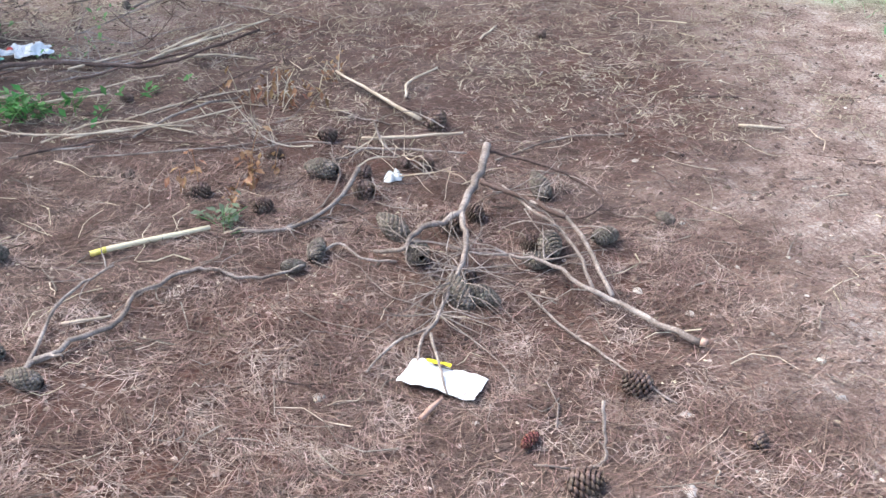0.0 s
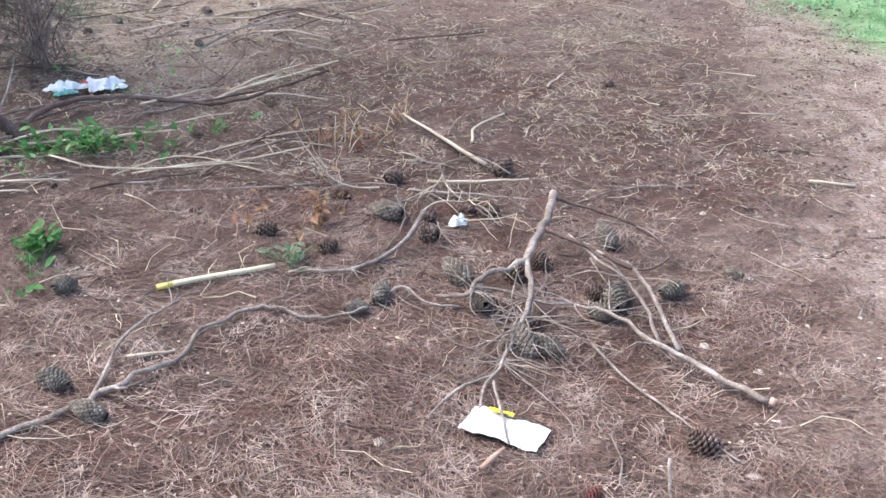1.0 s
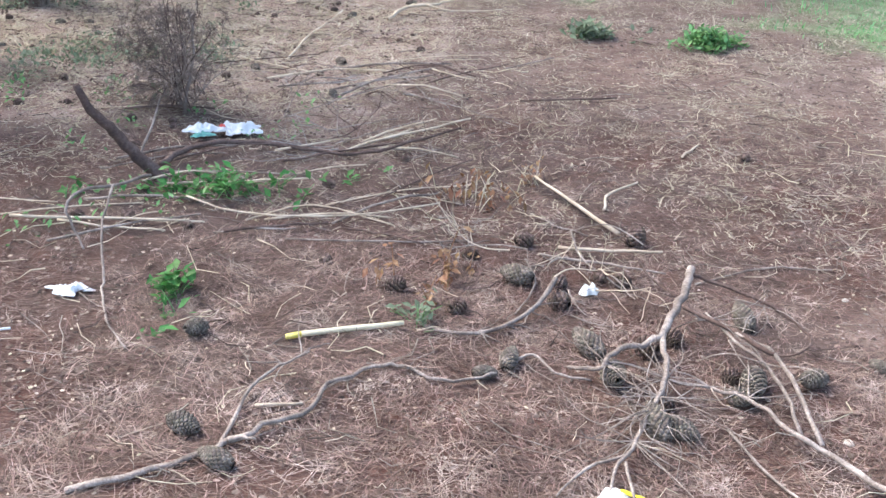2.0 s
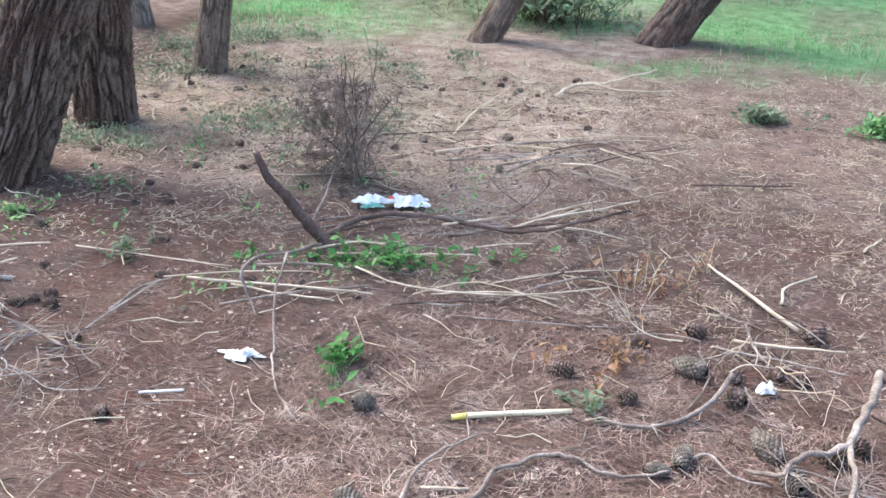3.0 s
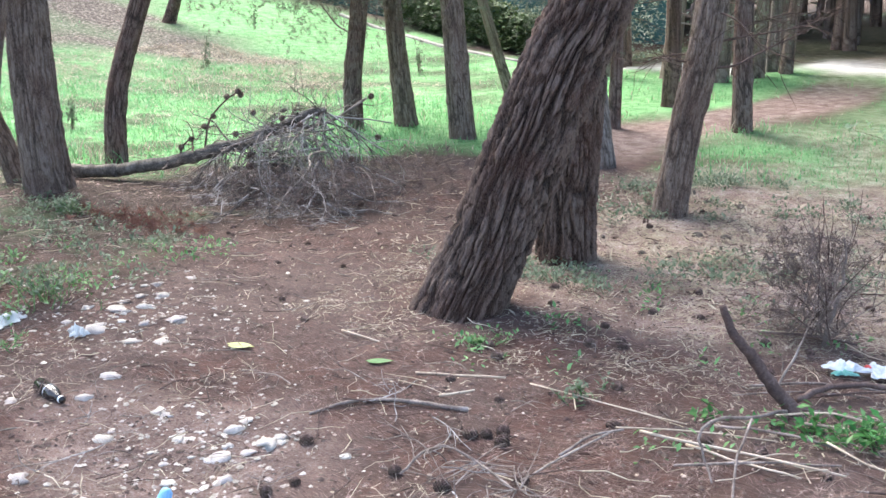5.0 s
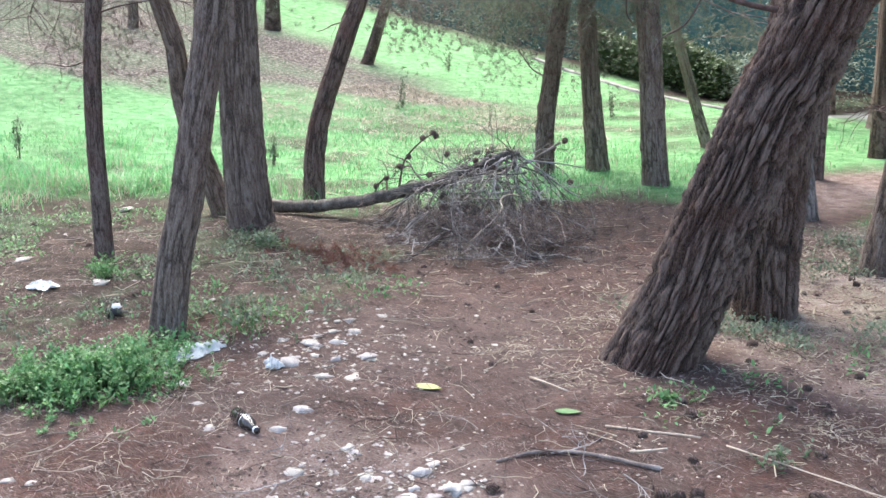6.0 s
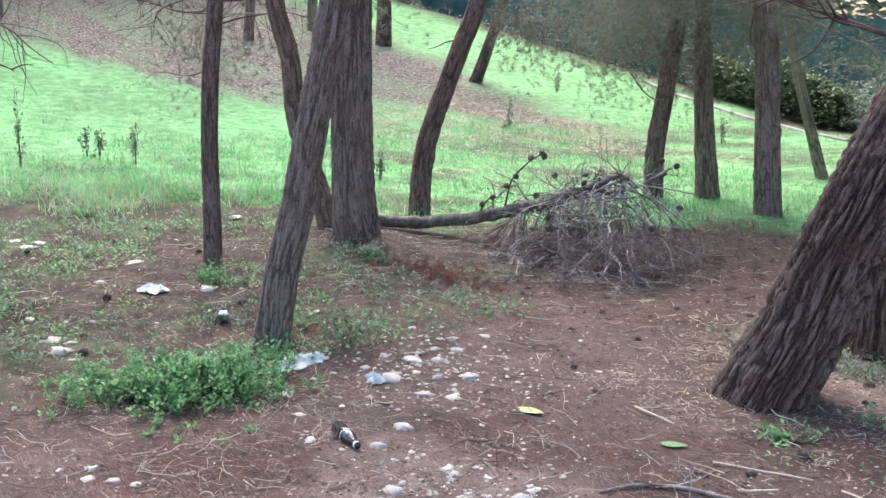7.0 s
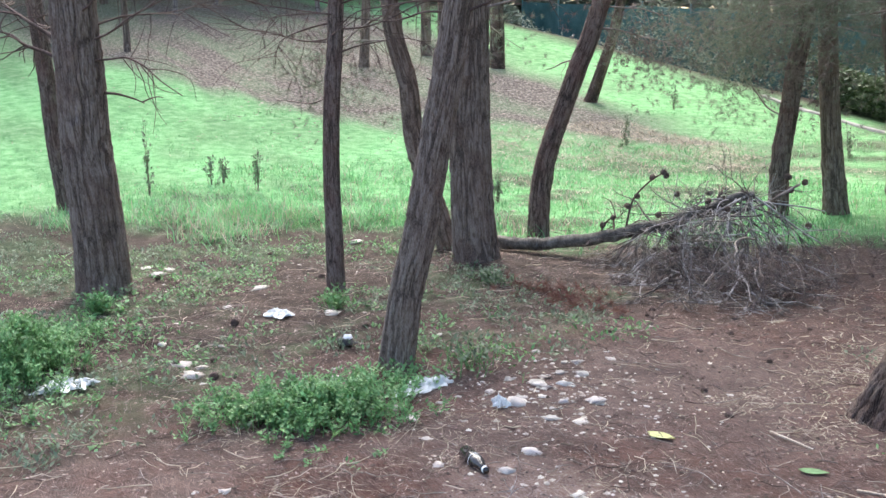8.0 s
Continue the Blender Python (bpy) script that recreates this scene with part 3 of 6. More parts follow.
def dead_branch(start, head, length, climb, r, parent, twigs=6, material=None, name="dead_branch", tuft=None):
    """A bare side branch with finer twigs."""
    g = Geo()
    pts, p, a, e = [np.array(start, float)], np.array(start, float), head, climb
    for _ in range(5):
        a, e = a + rng.normal() * 0.22, e + rng.normal() * 0.16
        p = p + np.array([math.cos(a) * math.cos(e), math.sin(a) * math.cos(e), math.sin(e)]) * length / 5
        pts.append(p)
    line = smooth_line(pts, 4)
    ends = [line[-1]]
    tube(g, line, [r, r * 0.3], 6, 0.15)
    for _ in range(twigs):
        t = rng.integers(5, len(line) - 1)
        b, f, q = a + rng.choice([-1, 1]) * rng.uniform(0.4, 1.2), e + rng.normal() * 0.4, line[t]
        tw = [q]
        for _ in range(3):
            b, f = b + rng.normal() * 0.3, f + rng.normal() * 0.3 - 0.05
            q = q + np.array([math.cos(b) * math.cos(f), math.sin(b) * math.cos(f), math.sin(f)]) * length * rng.uniform(0.1, 0.2)
            tw.append(q)
        tube(g, smooth_line(tw, 3), [r * 0.4, r * 0.15], 4)
        ends.append(tw[-1]), ends.append(tw[-2])
    ob = part(name, g, material or GREY_TWIG, parent)
    if tuft is not None:
        g = Geo()
        c = np.repeat(np.array(ends), 11, axis=0)
        tufts(g, c + rng.normal(size=c.shape) * 0.17, 24, 0.055, 0.0011)
        part("dry_foliage", g, tuft, ob, "", False, "stuff")
    return ob


def pine(label, x, y, dia, axis_pts, height, material, depth=0.012, plates=11, sides=64, fine=2.6, dead=(), crown=0, flare=0.3, bare=False):
    """A pine. axis_pts: x, y, z offsets of the trunk's centre from its foot. dead: (height, heading, length, climb, radius)."""
    root = thing("pine_tree", label, "tree", "pines of the wood")
    root.location = P(x, y, -0.01)
    last, prev = np.array(axis_pts[-1], float), np.array(axis_pts[-2], float)
    d = (last - prev) / np.linalg.norm(last - prev)
    pts = [np.array(axis_pts[0], float) - (np.array(axis_pts[1]) - axis_pts[0]) * 0.12 / max(axis_pts[1][2], 0.1)] + [np.array(q, float) for q in axis_pts]
    while pts[-1][2] < height:
        d = d * 0.8 + np.array([0, 0, 0.2])
        pts.append(pts[-1] + d / np.linalg.norm(d) * 1.2)
    trunk, line = bark_trunk("trunk", pts, dia / 2, dia * 0.2, height, depth, plates, sides, fine, material, root, flare)
    for h, head, ln, climb, r in dead:
        k = int(np.argmin(np.abs(line[:, 2] - h)))
        dead_branch(line[k] + np.array([math.cos(head), math.sin(head), 0]) * dia * 0.3, head, ln, climb, r * 0.8 if bare else r, root, 11 if ln > 0.4 else 1, BROWN_TWIG if r > 0.014 or bare else GREY_TWIG, tuft=(DRY_TUFT, SAGE_TUFT, SAGE_TUFT)[int(head * 10) % 3] if r < 0.0145 and ln > 0.55 and not bare else None)
    limbs, green = CROWNS[crown % 3]
    k = int(np.argmin(np.abs(line[:, 2] - max(3.6, height - 4.2))))
    for nm, me, mt in (("limbs", limbs, BARK), ("crown", green, PINE_TUFT)):
        ob = part(nm, me, mt, root, "", False, "stuff")
        ob.matrix_basis = Matrix.Translation(line[k]) @ Matrix.Rotation(crown * 1.9, 4, "Z")
    return root


V0 = (0, 0, 0)
pine("thick leaning pine with deeply furrowed brown bark", -3.83, 4.14, 0.385, [V0, (0.07, 0.06, 0.21), (0.15, 0.12, 0.46), (0.23, 0.18, 0.73), (0.31, 0.25, 1.0), (0.39, 0.31, 1.24), (0.48, 0.38, 1.48), (0.66, 0.53, 2.05)], 12.5, BARK, 0.036, 30, 340, 2.4, [(1.62, -2.4, 1.0, 0.22, 0.016), (1.95, 0.3, 1.3, 0.15, 0.016)], 0, 0.22)
pine("dark furrowed pine standing behind a leaning one", -3.91, 5.2, 0.31, [V0, (0.01, 0.0, 0.36), (0.02, 0.01, 0.71), (0.04, 0.02, 1.08), (0.07, 0.04, 1.44), (0.12, 0.08, 2.2)], 12.0, BARK, 0.028, 26, 220, 2.2, [], 1, 0.2)
pine("slender grey pine with short dead branches", -3.94, 6.48, 0.208, [V0, (0.03, 0.02, 0.27), (0.07, 0.04, 0.57), (0.15, 0.08, 1.04), (0.19, 0.1, 1.38), (0.25, 0.14, 2.0)], 11.5, BARK_GREY, 0.015, 20, 110, 2.0, [(1.0, 3.6, 0.5, 0.1, 0.01), (0.95, 0.2, 0.75, 0.1, 0.011), (1.12, 0.5, 0.8, 0.2, 0.01), (1.05, 2.9, 0.6, 0.3, 0.008), (1.3, -0.3, 0.7, 0.1, 0.009)], 2, 0.3, True)
pine("straight dark reddish pine trunk", -4.89, 9.67, 0.177, [V0, (-0.03, -0.01, 0.71), (-0.04, -0.02, 1.21), (-0.04, -0.02, 2)], 11.5, BARK_RED, 0.008, 18, 70, 1.6, [(1.0, -0.2, 0.8, 0.2, 0.012), (1.15, 2.8, 0.6, 0.1, 0.01)], 0, 0.3, True)
pine("pine leaning steeply over grass", -1.2, 8.75, 0.33, [V0, (0.24, 0.02, 0.38), (0.41, 0.03, 0.64), (0.8, 0.08, 1.4)], 11, BARK_RED, 0.018, 24, 100, 1.5, [], 1, 0.2)
pine("leaning grey pine growing out of a bush", -2.5, 8.2, 0.22, [V0, (0.18, 0.05, 0.35), (0.33, 0.09, 0.61), (0.7, 0.15, 1.4)], 11, BARK_GREY, 0.012, 20, 80, 1.5, [], 2, 0.15)
pine("grey pine with a kinked, knotty trunk", -5.87, 2.645, 0.178, [V0, (0.03, 0.065, 0.42), (0.065, 0.13, 0.71), (0.09, 0.18, 1.0), (0.11, 0.22, 1.23), (0.135, 0.27, 1.5), (0.17, 0.33, 1.85), (0.2, 0.38, 2.2)], 7.5, BARK_GREY, 0.011, 24, 140, 2.4, [(1.85, 3.6, 0.9, 0.05, 0.009), (1.4, 2.9, 0.28, 0.6, 0.016), (1.85, 0.5, 0.7, 0.1, 0.009), (1.9, 4.0, 0.6, 0.2, 0.008)], 0, 0.12, True)
pine("stout straight pine with long grey bark plates", -7.94, 4.415, 0.318, [V0, (-0.01, -0.02, 0.54), (-0.015, -0.02, 1.06), (-0.01, -0.02, 1.48), (-0.005, -0.01, 1.9), (0.04, 0, 3)], 8.5, BARK_GREY, 0.016, 34, 200, 2.5, [(1.9, 0.6, 0.9, 0.1, 0.012), (1.8, 2.5, 1.0, 0.0, 0.012), (2.1, 4.2, 0.9, -0.1, 0.011)], 1, 0.3)
pine("thin upright young pine with dead twigs", -7.78, 3.16, 0.126, [V0, (0, 0, 0.46), (0, 0, 0.85), (0.01, 0.02, 1.31), (0.02, 0.05, 1.61), (0.03, 0.07, 1.9)], 6.5, BARK_RED, 0.006, 18, 80, 2.5, [(1.75, 3.7, 0.9, -0.25, 0.008), (1.85, 3.4, 1.3, 0.05, 0.009), (1.8, 0.9, 0.9, -0.05, 0.009), (1.65, 1.1, 0.7, 0.25, 0.008), (1.95, 4.3, 0.9, -0.1, 0.007), (1.35, 4.0, 0.35, -0.4, 0.005), (1.9, 5.3, 0.8, 0.1, 0.007), (1.9, 4.2, 1.3, 0.1, 0.008), (2.0, 0.6, 1.2, -0.05, 0.008), (1.72, 4.4, 1.0, 0.2, 0.007)], 2, 0.1, True)
pine("stout pine with a broken branch stub", -8.53, 1.73, 0.345, [V0, (0, -0.02, 0.57), (-0.01, -0.05, 1.08), (-0.01, -0.05, 1.57), (-0.01, -0.06, 2.02), (0, -0.08, 3)], 8.5, BARK_GREY, 0.015, 34, 200, 2.5, [(1.42, 0.95, 0.34, -0.05, 0.017), (1.72, 0.7, 0.9, 0.12, 0.011), (1.6, 0.6, 0.9, 0.05, 0.011), (1.85, 1.3, 1.2, 0.0, 0.011), (1.7, 3.8, 0.8, 0.35, 0.02), (1.6, 4.2, 0.7, 0.3, 0.018), (1.8, 3.4, 0.9, 0.15, 0.015), (1.9, 0.2, 1.0, 0.1, 0.01)], 0, 0.15, True)
pine("dark slanting pine on the edge of grass", -11.84, 2.15, 0.17, [V0, (-0.01, -0.07, 0.65), (-0.02, -0.09, 1.19), (-0.02, -0.12, 1.67), (0, -0.2, 2.6)], 7.0, BARK_RED, 0.01, 18, 60, 1.9, [], 1)
pine("curved reddish pine at the edge of grass", -8.42, 5.33, 0.172, [V0, (0.01, 0.02, 0.41), (0.05, 0.08, 0.75), (0.13, 0.19, 1.13), (0.2, 0.29, 1.46), (0.28, 0.41, 1.85)], 7.5, BARK_RED, 0.009, 18, 90, 2.2, [(1.75, 0.9, 0.7, 0.1, 0.01), (1.5, 3.9, 0.3, 0.1, 0.009), (1.9, 1.6, 0.8, 0.2, 0.009)], 2, 0.15)
pine("slim reddish pine leaning beside a fallen tree", -8.06, 7.8, 0.178, [V0, (0.0, 0.0, 0.49), (0.04, 0.04, 0.97), (0.08, 0.07, 1.39), (0.14, 0.13, 1.85), (0.22, 0.2, 2.6)], 7.5, BARK_RED, 0.008, 18, 80, 2.2, [(0.95, 3.4, 0.9, 0.2, 0.01), (1.6, 1.0, 0.7, 0.1, 0.01), (1.8, 3.6, 0.9, 0.0, 0.009), (1.7, 5.2, 0.8, 0.1, 0.008), (1.75, 0.4, 0.90, -0.12, 0.009), (1.88, 2.8, 1.02, -0.07, 0.009), (2.01, 5.2, 1.14, -0.02, 0.009), (2.14, 1.3, 1.26, -0.12, 0.009), (2.27, 3.7, 0.90, -0.07, 0.009), (2.40, 6.1, 1.02, -0.02, 0.009), (2.53, 2.2, 1.14, -0.12, 0.009), (2.66, 4.6, 1.26, -0.07, 0.009), (2.79, 0.8, 0.90, -0.02, 0.009)], 0, 0.2)
pine("straight pale-barked pine beyond a fallen tree", -7.77, 8.24, 0.195, [V0, (-0.06, -0.05, 0.81), (-0.09, -0.08, 1.34), (-0.11, -0.1, 1.85), (-0.1, -0.1, 2.6)], 7.5, BARK_GREY, 0.007, 18, 80, 2.2, [(1.7, 0.6, 1.0, -0.1, 0.01), (1.85, 3.8, 1.1, 0.0, 0.009), (1.6, 5.4, 0.8, 0.0, 0.008), (1.75, 1.1, 0.90, -0.12, 0.009), (1.88, 3.5, 1.02, -0.07, 0.009), (2.01, 5.9, 1.14, -0.02, 0.009), (2.14, 2.0, 1.26, -0.12, 0.009), (2.27, 4.4, 0.90, -0.07, 0.009), (2.40, 0.5, 1.02, -0.02, 0.009), (2.53, 2.9, 1.14, -0.12, 0.009), (2.66, 5.3, 1.26, -0.07, 0.009), (2.79, 1.5, 0.90, -0.02, 0.009)], 1, 0.35)
pine("straight grey pine in a loose row", -6.81, 7.93, 0.225, [V0, (-0.04, -0.03, 0.66), (-0.08, -0.06, 1.38), (-0.12, -0.09, 1.85), (-0.12, -0.1, 2.6)], 11, BARK_GREY, 0.009, 20, 84, 2.2, [(1.75, 0.4, 1.2, -0.1, 0.012), (1.6, 3.6, 0.9, 0.1, 0.01), (1.85, 5.0, 1.0, 0.05, 0.01), (1.8, 2.2, 1.0, 0.1, 0.01), (1.75, 2.0, 0.90, -0.12, 0.009), (1.88, 4.4, 1.02, -0.07, 0.009), (2.01, 0.5, 1.14, -0.02, 0.009), (2.14, 2.9, 1.26, -0.12, 0.009), (2.27, 5.3, 0.90, -0.07, 0.009), (2.40, 1.4, 1.02, -0.02, 0.009), (2.53, 3.8, 1.14, -0.12, 0.009), (2.66, 6.2, 1.26, -0.07, 0.009), (2.79, 2.4, 0.90, -0.02, 0.009)], 2, 0.3)
pine("crooked dark pine behind a stout one", -8.5, 4.5, 0.17, [V0, (-0.05, -0.08, 0.33), (-0.09, -0.17, 0.63), (-0.13, -0.23, 0.92), (-0.15, -0.26, 1.37), (-0.2, -0.35, 1.8), (-0.2, -0.4, 2.6)], 7.0, BARK_GREY, 0.009, 16, 70, 2.2, [(1.9, 3.6, 0.9, 0.1, 0.009), (1.7, 4.1, 0.8, -0.1, 0.008)], 0, 0.1)
pine("small leafy pine on the bank", -15.42, 11.22, 0.19, [V0, (0.11, 0.15, 0.55), (0.22, 0.29, 1.09), (0.4, 0.4, 2)], 6.5, BARK, 0.006, 9, 28, 0.5, [(0.85, -0.4, 0.8, 0.1, 0.014)], 1)
pine("dark pine high on the bank", -18.48, 11.36, 0.28, [V0, (0, 0.02, 1.2), (0.05, 0, 2.4)], 7.5, BARK, 0.008, 9, 28, 0.5, [], 2)
pine("thin bent pine near a netting fence", -7.93, 10.25, 0.124, [V0, (-0.1, -0.07, 0.4), (-0.19, -0.13, 0.76), (-0.29, -0.2, 1.17), (-0.45, -0.3, 2.0)], 6.5, BARK_GREY, 0.006, 9, 32, 0.8, [(1.1, 0.5, 0.8, 0.3, 0.01)], 0)
pine("thin dark pine beside a trodden lane", -6.01, 9.25, 0.12, [V0, (0.01, 0.01, 0.6), (0.05, 0, 2)], 6.5, BARK_RED, 0.005, 9, 28, 0.6, [(1.0, 3.2, 0.6, 0.1, 0.008)], 1)
pine("straight dark pine beyond a trodden lane", -6.18, 10.7, 0.16, [V0, (0, 0, 0.8), (0, 0, 2)], 7.0, BARK, 0.006, 9, 28, 0.6, [(0.9, 0.2, 0.8, 0.1, 0.01)], 2)
pine("slim pine in tall grass", -4.18, 12.31, 0.13, [V0, (0.02, 0, 0.75), (0.1, 0, 2)], 6.5, BARK_GREY, 0.005, 9, 28, 0.5, [], 0)
pine("slim pine tilting in tall grass", -3.57, 11.84, 0.14, [V0, (-0.11, -0.02, 0.8), (-0.2, 0, 2)], 6.5, BARK_GREY, 0.005, 9, 28, 0.5, [], 1)

pine("pale grey pine half hidden behind a dark trunk", -5.07, 7.56, 0.145, [V0, (-0.05, -0.03, 0.43), (-0.1, -0.06, 0.87), (-0.15, -0.09, 1.3), (-0.2, -0.1, 2.0)], 9.5, BARK_PALE_HAZED, 0.008, 16, 60, 1.5, [], 1, 0.3)

# the wood goes on beyond: built three times, then repeated, with four unseen shade copies
far_kinds = []
for k, (lean, dia) in enumerate(((0.0, 0.17), (0.22, 0.14), (-0.18, 0.2))):
    dead = [(0.8 + 0.22 * q, q * 2.1 + k, 0.6 + 0.1 * (q % 3), 0.05, 0.009) for q in range(7)]
    far_kinds.append(pine("slender pine of a distant stand, also copied unseen for shade", (-2.2, -6.9, 0.9)[k], (18.3, 13.9, 14.6)[k], dia, [V0, (lean * 0.4, 0, 0.9), (lean, 0.05, 2.2)], 10.5, (BARK_GREY, BARK_PALE_HAZED, BARK_GREY)[k], 0.006, 9, 20, 0.4, dead, k, 0.3, True))
spots = []
while len(spots) < 76:
    x, y = rng.uniform(-13, 6), rng.uniform(12.5, 27)
    if rng.random() < 0.35:
        x, y = rng.uniform(-34, -19), rng.uniform(-4, 13)
    if abs(x + 5.4) < 0.7 and y < 17 or road_cover(x, y) > 0.55 or (14 < y < 15.4 and x < -8) or (x < -8 and 12.4 < y < 17):
        continue
    if all((x - a) ** 2 + (y - b) ** 2 > 0.9 for a, b in spots):
        spots.append((x, y))
for _ in range(60):
    x, y = rng.uniform(-9, 2.5), rng.uniform(13.2, 24)
    if abs(x + 5.4) > 0.8 and road_cover(x, y) < 0.55:
        spots.append((x, y))
for _ in range(46):
    spots.append((rng.uniform(-10.5, 0), rng.uniform(17.0, 26)))
for _ in range(26):
    x = rng.uniform(-8.6, 1.5)
    if abs(x + 5.4) > 0.8:
        spots.append((x, rng.uniform(12.8, 14.2) + 0.16 * (x + 7)))
for _ in range(60):
    spots.append((rng.uniform(-12, 8), rng.uniform(24, 40)))
# the first four stand out of view, added to shade the near floor
for x, y in [(3.6, -2.5), (-4.6, -2.6), (-10.5, -2.4), (5.2, 3.6)] + spots:
    s = rng.uniform(0.7, 1.25)
    copy_thing(far_kinds[rng.integers(0, 3)], Matrix.Translation(P(x, y, -0.02)) @ Matrix.Rotation(rng.uniform(0, 6.28), 4, "Z") @ Matrix.Diagonal((s, s, s, 1)))

# leaves of the far wood behind the fence and the stand
g = Geo()
n = 80000
fx, fy = rng.uniform(-42, 10, n), rng.uniform(18.5, 28, n)
side = rng.random(n) < 0.3
fx, fy = np.where(side, rng.uniform(-42, -27, n), fx), np.where(side, rng.uniform(-16, 20, n), fy)
lane_side = fx > -10.5
fy = np.where(lane_side, fy + 12, fy)
hgt = rng.random(n) ** 0.8 * (3.5 + 6 * vn(fx, fy, 3.0, 1)) + np.where(lane_side, 0.5, 0.0)
keep = vn(fx, hgt + fy * 0.3, 1.3, 5) + 0.15 * rng.random(n) > np.where(lane_side, 0.5, 0.42)
leaves(g, np.stack([fx, fy, gz(fx, fy) + 0.1 + hgt], -1)[keep], 0.5, 0.7, 0.2)
thing("distant_foliage", "dense mixed green foliage closing the wood", "foliage", "", "stuff", g.mesh("distant_foliage"), None, FAR_LEAF)

# ---- the netting fence and the kerb along the bank's crest ----
fence = thing("netting_fence", "dark green netting fence on thin posts along the crest", "fence")
for k in range(11):
    x = -26 + 1.65 * k
    g = Geo()
    tube(g, [P(x, 17.0, -0.2), P(x, 17.0, 1.75)], [0.025, 0.025], 8)
    part("post", g, FENCE_NET, fence)
    if k < 10:
        u, w = np.meshgrid(np.linspace(x, x + 1.65, 9), np.linspace(0.02, 1.65, 5), indexing="ij")
        z = gz(u, 0 * u + 17.0) + w
        yy = 17.0 + 0.06 * np.sin((u - x) / 1.65 * np.pi) * (1 + vn(u, w, 0.4, 1))
        front = np.stack([u, yy - 0.012, z], -1).reshape(-1, 3)
        back = front + (0, 0.02, 0)
        a, b = np.meshgrid(np.arange(8), np.arange(4), indexing="ij")
        q = np.stack([a * 5 + b, (a + 1) * 5 + b, (a + 1) * 5 + b + 1, a * 5 + b + 1], -1).reshape(-1, 4)
        g = Geo().add(np.vstack([front, back]), np.vstack([q, q[:, ::-1] + 45]))
        part("netting", g, FENCE_NET, fence)

g = Geo()
line = np.array([P(x, float(crest_line(x)), 0.0) for x in np.arange(-15.0, -9.4, 0.4)])
m = len(line)
prof = np.array([(-0.05, -0.15), (-0.05, 0.015), (-0.04, 0.03), (0.04, 0.03), (0.05, 0.015), (0.05, -0.15)])
v = line[:, None] + np.stack([0 * prof[:, 0], prof[:, 0], prof[:, 1]], -1)[None]
i, j = np.meshgrid(np.arange(m - 1), np.arange(5), indexing="ij")
g.add(v.reshape(-1, 3), np.stack([i * 6 + j, i * 6 + j + 1, (i + 1) * 6 + j + 1, (i + 1) * 6 + j], -1).reshape(-1, 4))
thing("kerb", "pale concrete kerb along the crest of the bank", "kerb", "", "structure", g.mesh("kerb"), None, KERB)


# bushes along the crest, before and behind the netting
g = Geo()
n = 30000
x = rng.uniform(-27, -8.5, n)
y = crest_line(x) + np.where(rng.random(n) < 0.55, rng.normal(1.5, 0.25, n), rng.normal(3.0, 0.4, n))
h = rng.random(n) * (0.2 + 2.6 * vn(x, 0 * x, 1.3, 3) ** 1.6) * np.where(y > crest_line(x) + 2.2, 2.2, 0.8)
leaves(g, np.stack([x, y, gz(x, y) + h], -1), 0.075, 0.55, 0.3)
thing("crest_bushes", "loose green bushes along a netting fence", "bushes", "", "stuff", g.mesh("crest_bushes"), None, FAR_LEAF)


# a dense dark hedge behind the kerb
g = Geo()
n = 14000
x = rng.uniform(-14.6, -10.6, n)
y = crest_line(x) + rng.normal(1.0, 0.16, n)
leaves(g, np.stack([x, y, gz(x, y) + rng.random(n) ** 0.8 * (0.55 + 0.5 * vn(x, 0 * x, 0.6, 3))], -1), 0.075, 0.6, 0.2)
thing("hedge", "dense dark green hedge behind a pale kerb", "hedge", "", "stuff", g.mesh("hedge"), None, PINE_TUFT)


# ---- the fallen tree ----
fallen = thing("fallen_tree", "fallen dead pine with a heap of bare grey branches", "fallen tree")
g = Geo()
log = lift([(-8.25, 4.68, 0.06), (-7.94, 4.89, 0.07), (-7.78, 4.99, 0.09), (-7.38, 5.25, 0.19), (-7.16, 5.4, 0.28), (-7.01, 5.5, 0.32), (-6.86, 5.6, 0.4), (-6.76, 5.67, 0.44), (-6.6, 5.78, 0.54), (-6.47, 5.86, 0.58)])
line = smooth_line(log, 10)
tube(g, line + rng.normal(size=line.shape) * 0.003, [0.05, 0.048, 0.046, 0.042, 0.038, 0.026], 16, 0.3)
part("trunk", g, LOG_BARK, fallen)


def spray(geo, start, a, e, length, r, depth, droop):
    """A branch that forks into ever finer twigs."""
    pts, p = [np.array(start, float)], np.array(start, float)
    for _ in range(4):
        a, e = a + rng.normal() * 0.25, e + rng.normal() * 0.2 - droop
        p = p + np.array([math.cos(a) * math.cos(e), math.sin(a) * math.cos(e), math.sin(e)]) * length / 4
        p[2] = max(p[2], float(gz(p[0], p[1])) + 0.01)
        pts.append(p)
    line = smooth_line(pts, 3)
    tube(geo, line, [r, r * 0.45], 5 if depth else 4, 0.1, depth > 1)
    ends = [line[-1]]
    if depth:
        for k in range(rng.integers(3, 6)):
            q = line[rng.integers(3, len(line))]
            ends += spray(geo, q, a + rng.choice([-1, 1]) * rng.uniform(0.3, 1.1), e + rng.normal() * 0.5, length * rng.uniform(0.35, 0.65), r * 0.5, depth - 1, droop)
    return ends


tips = []
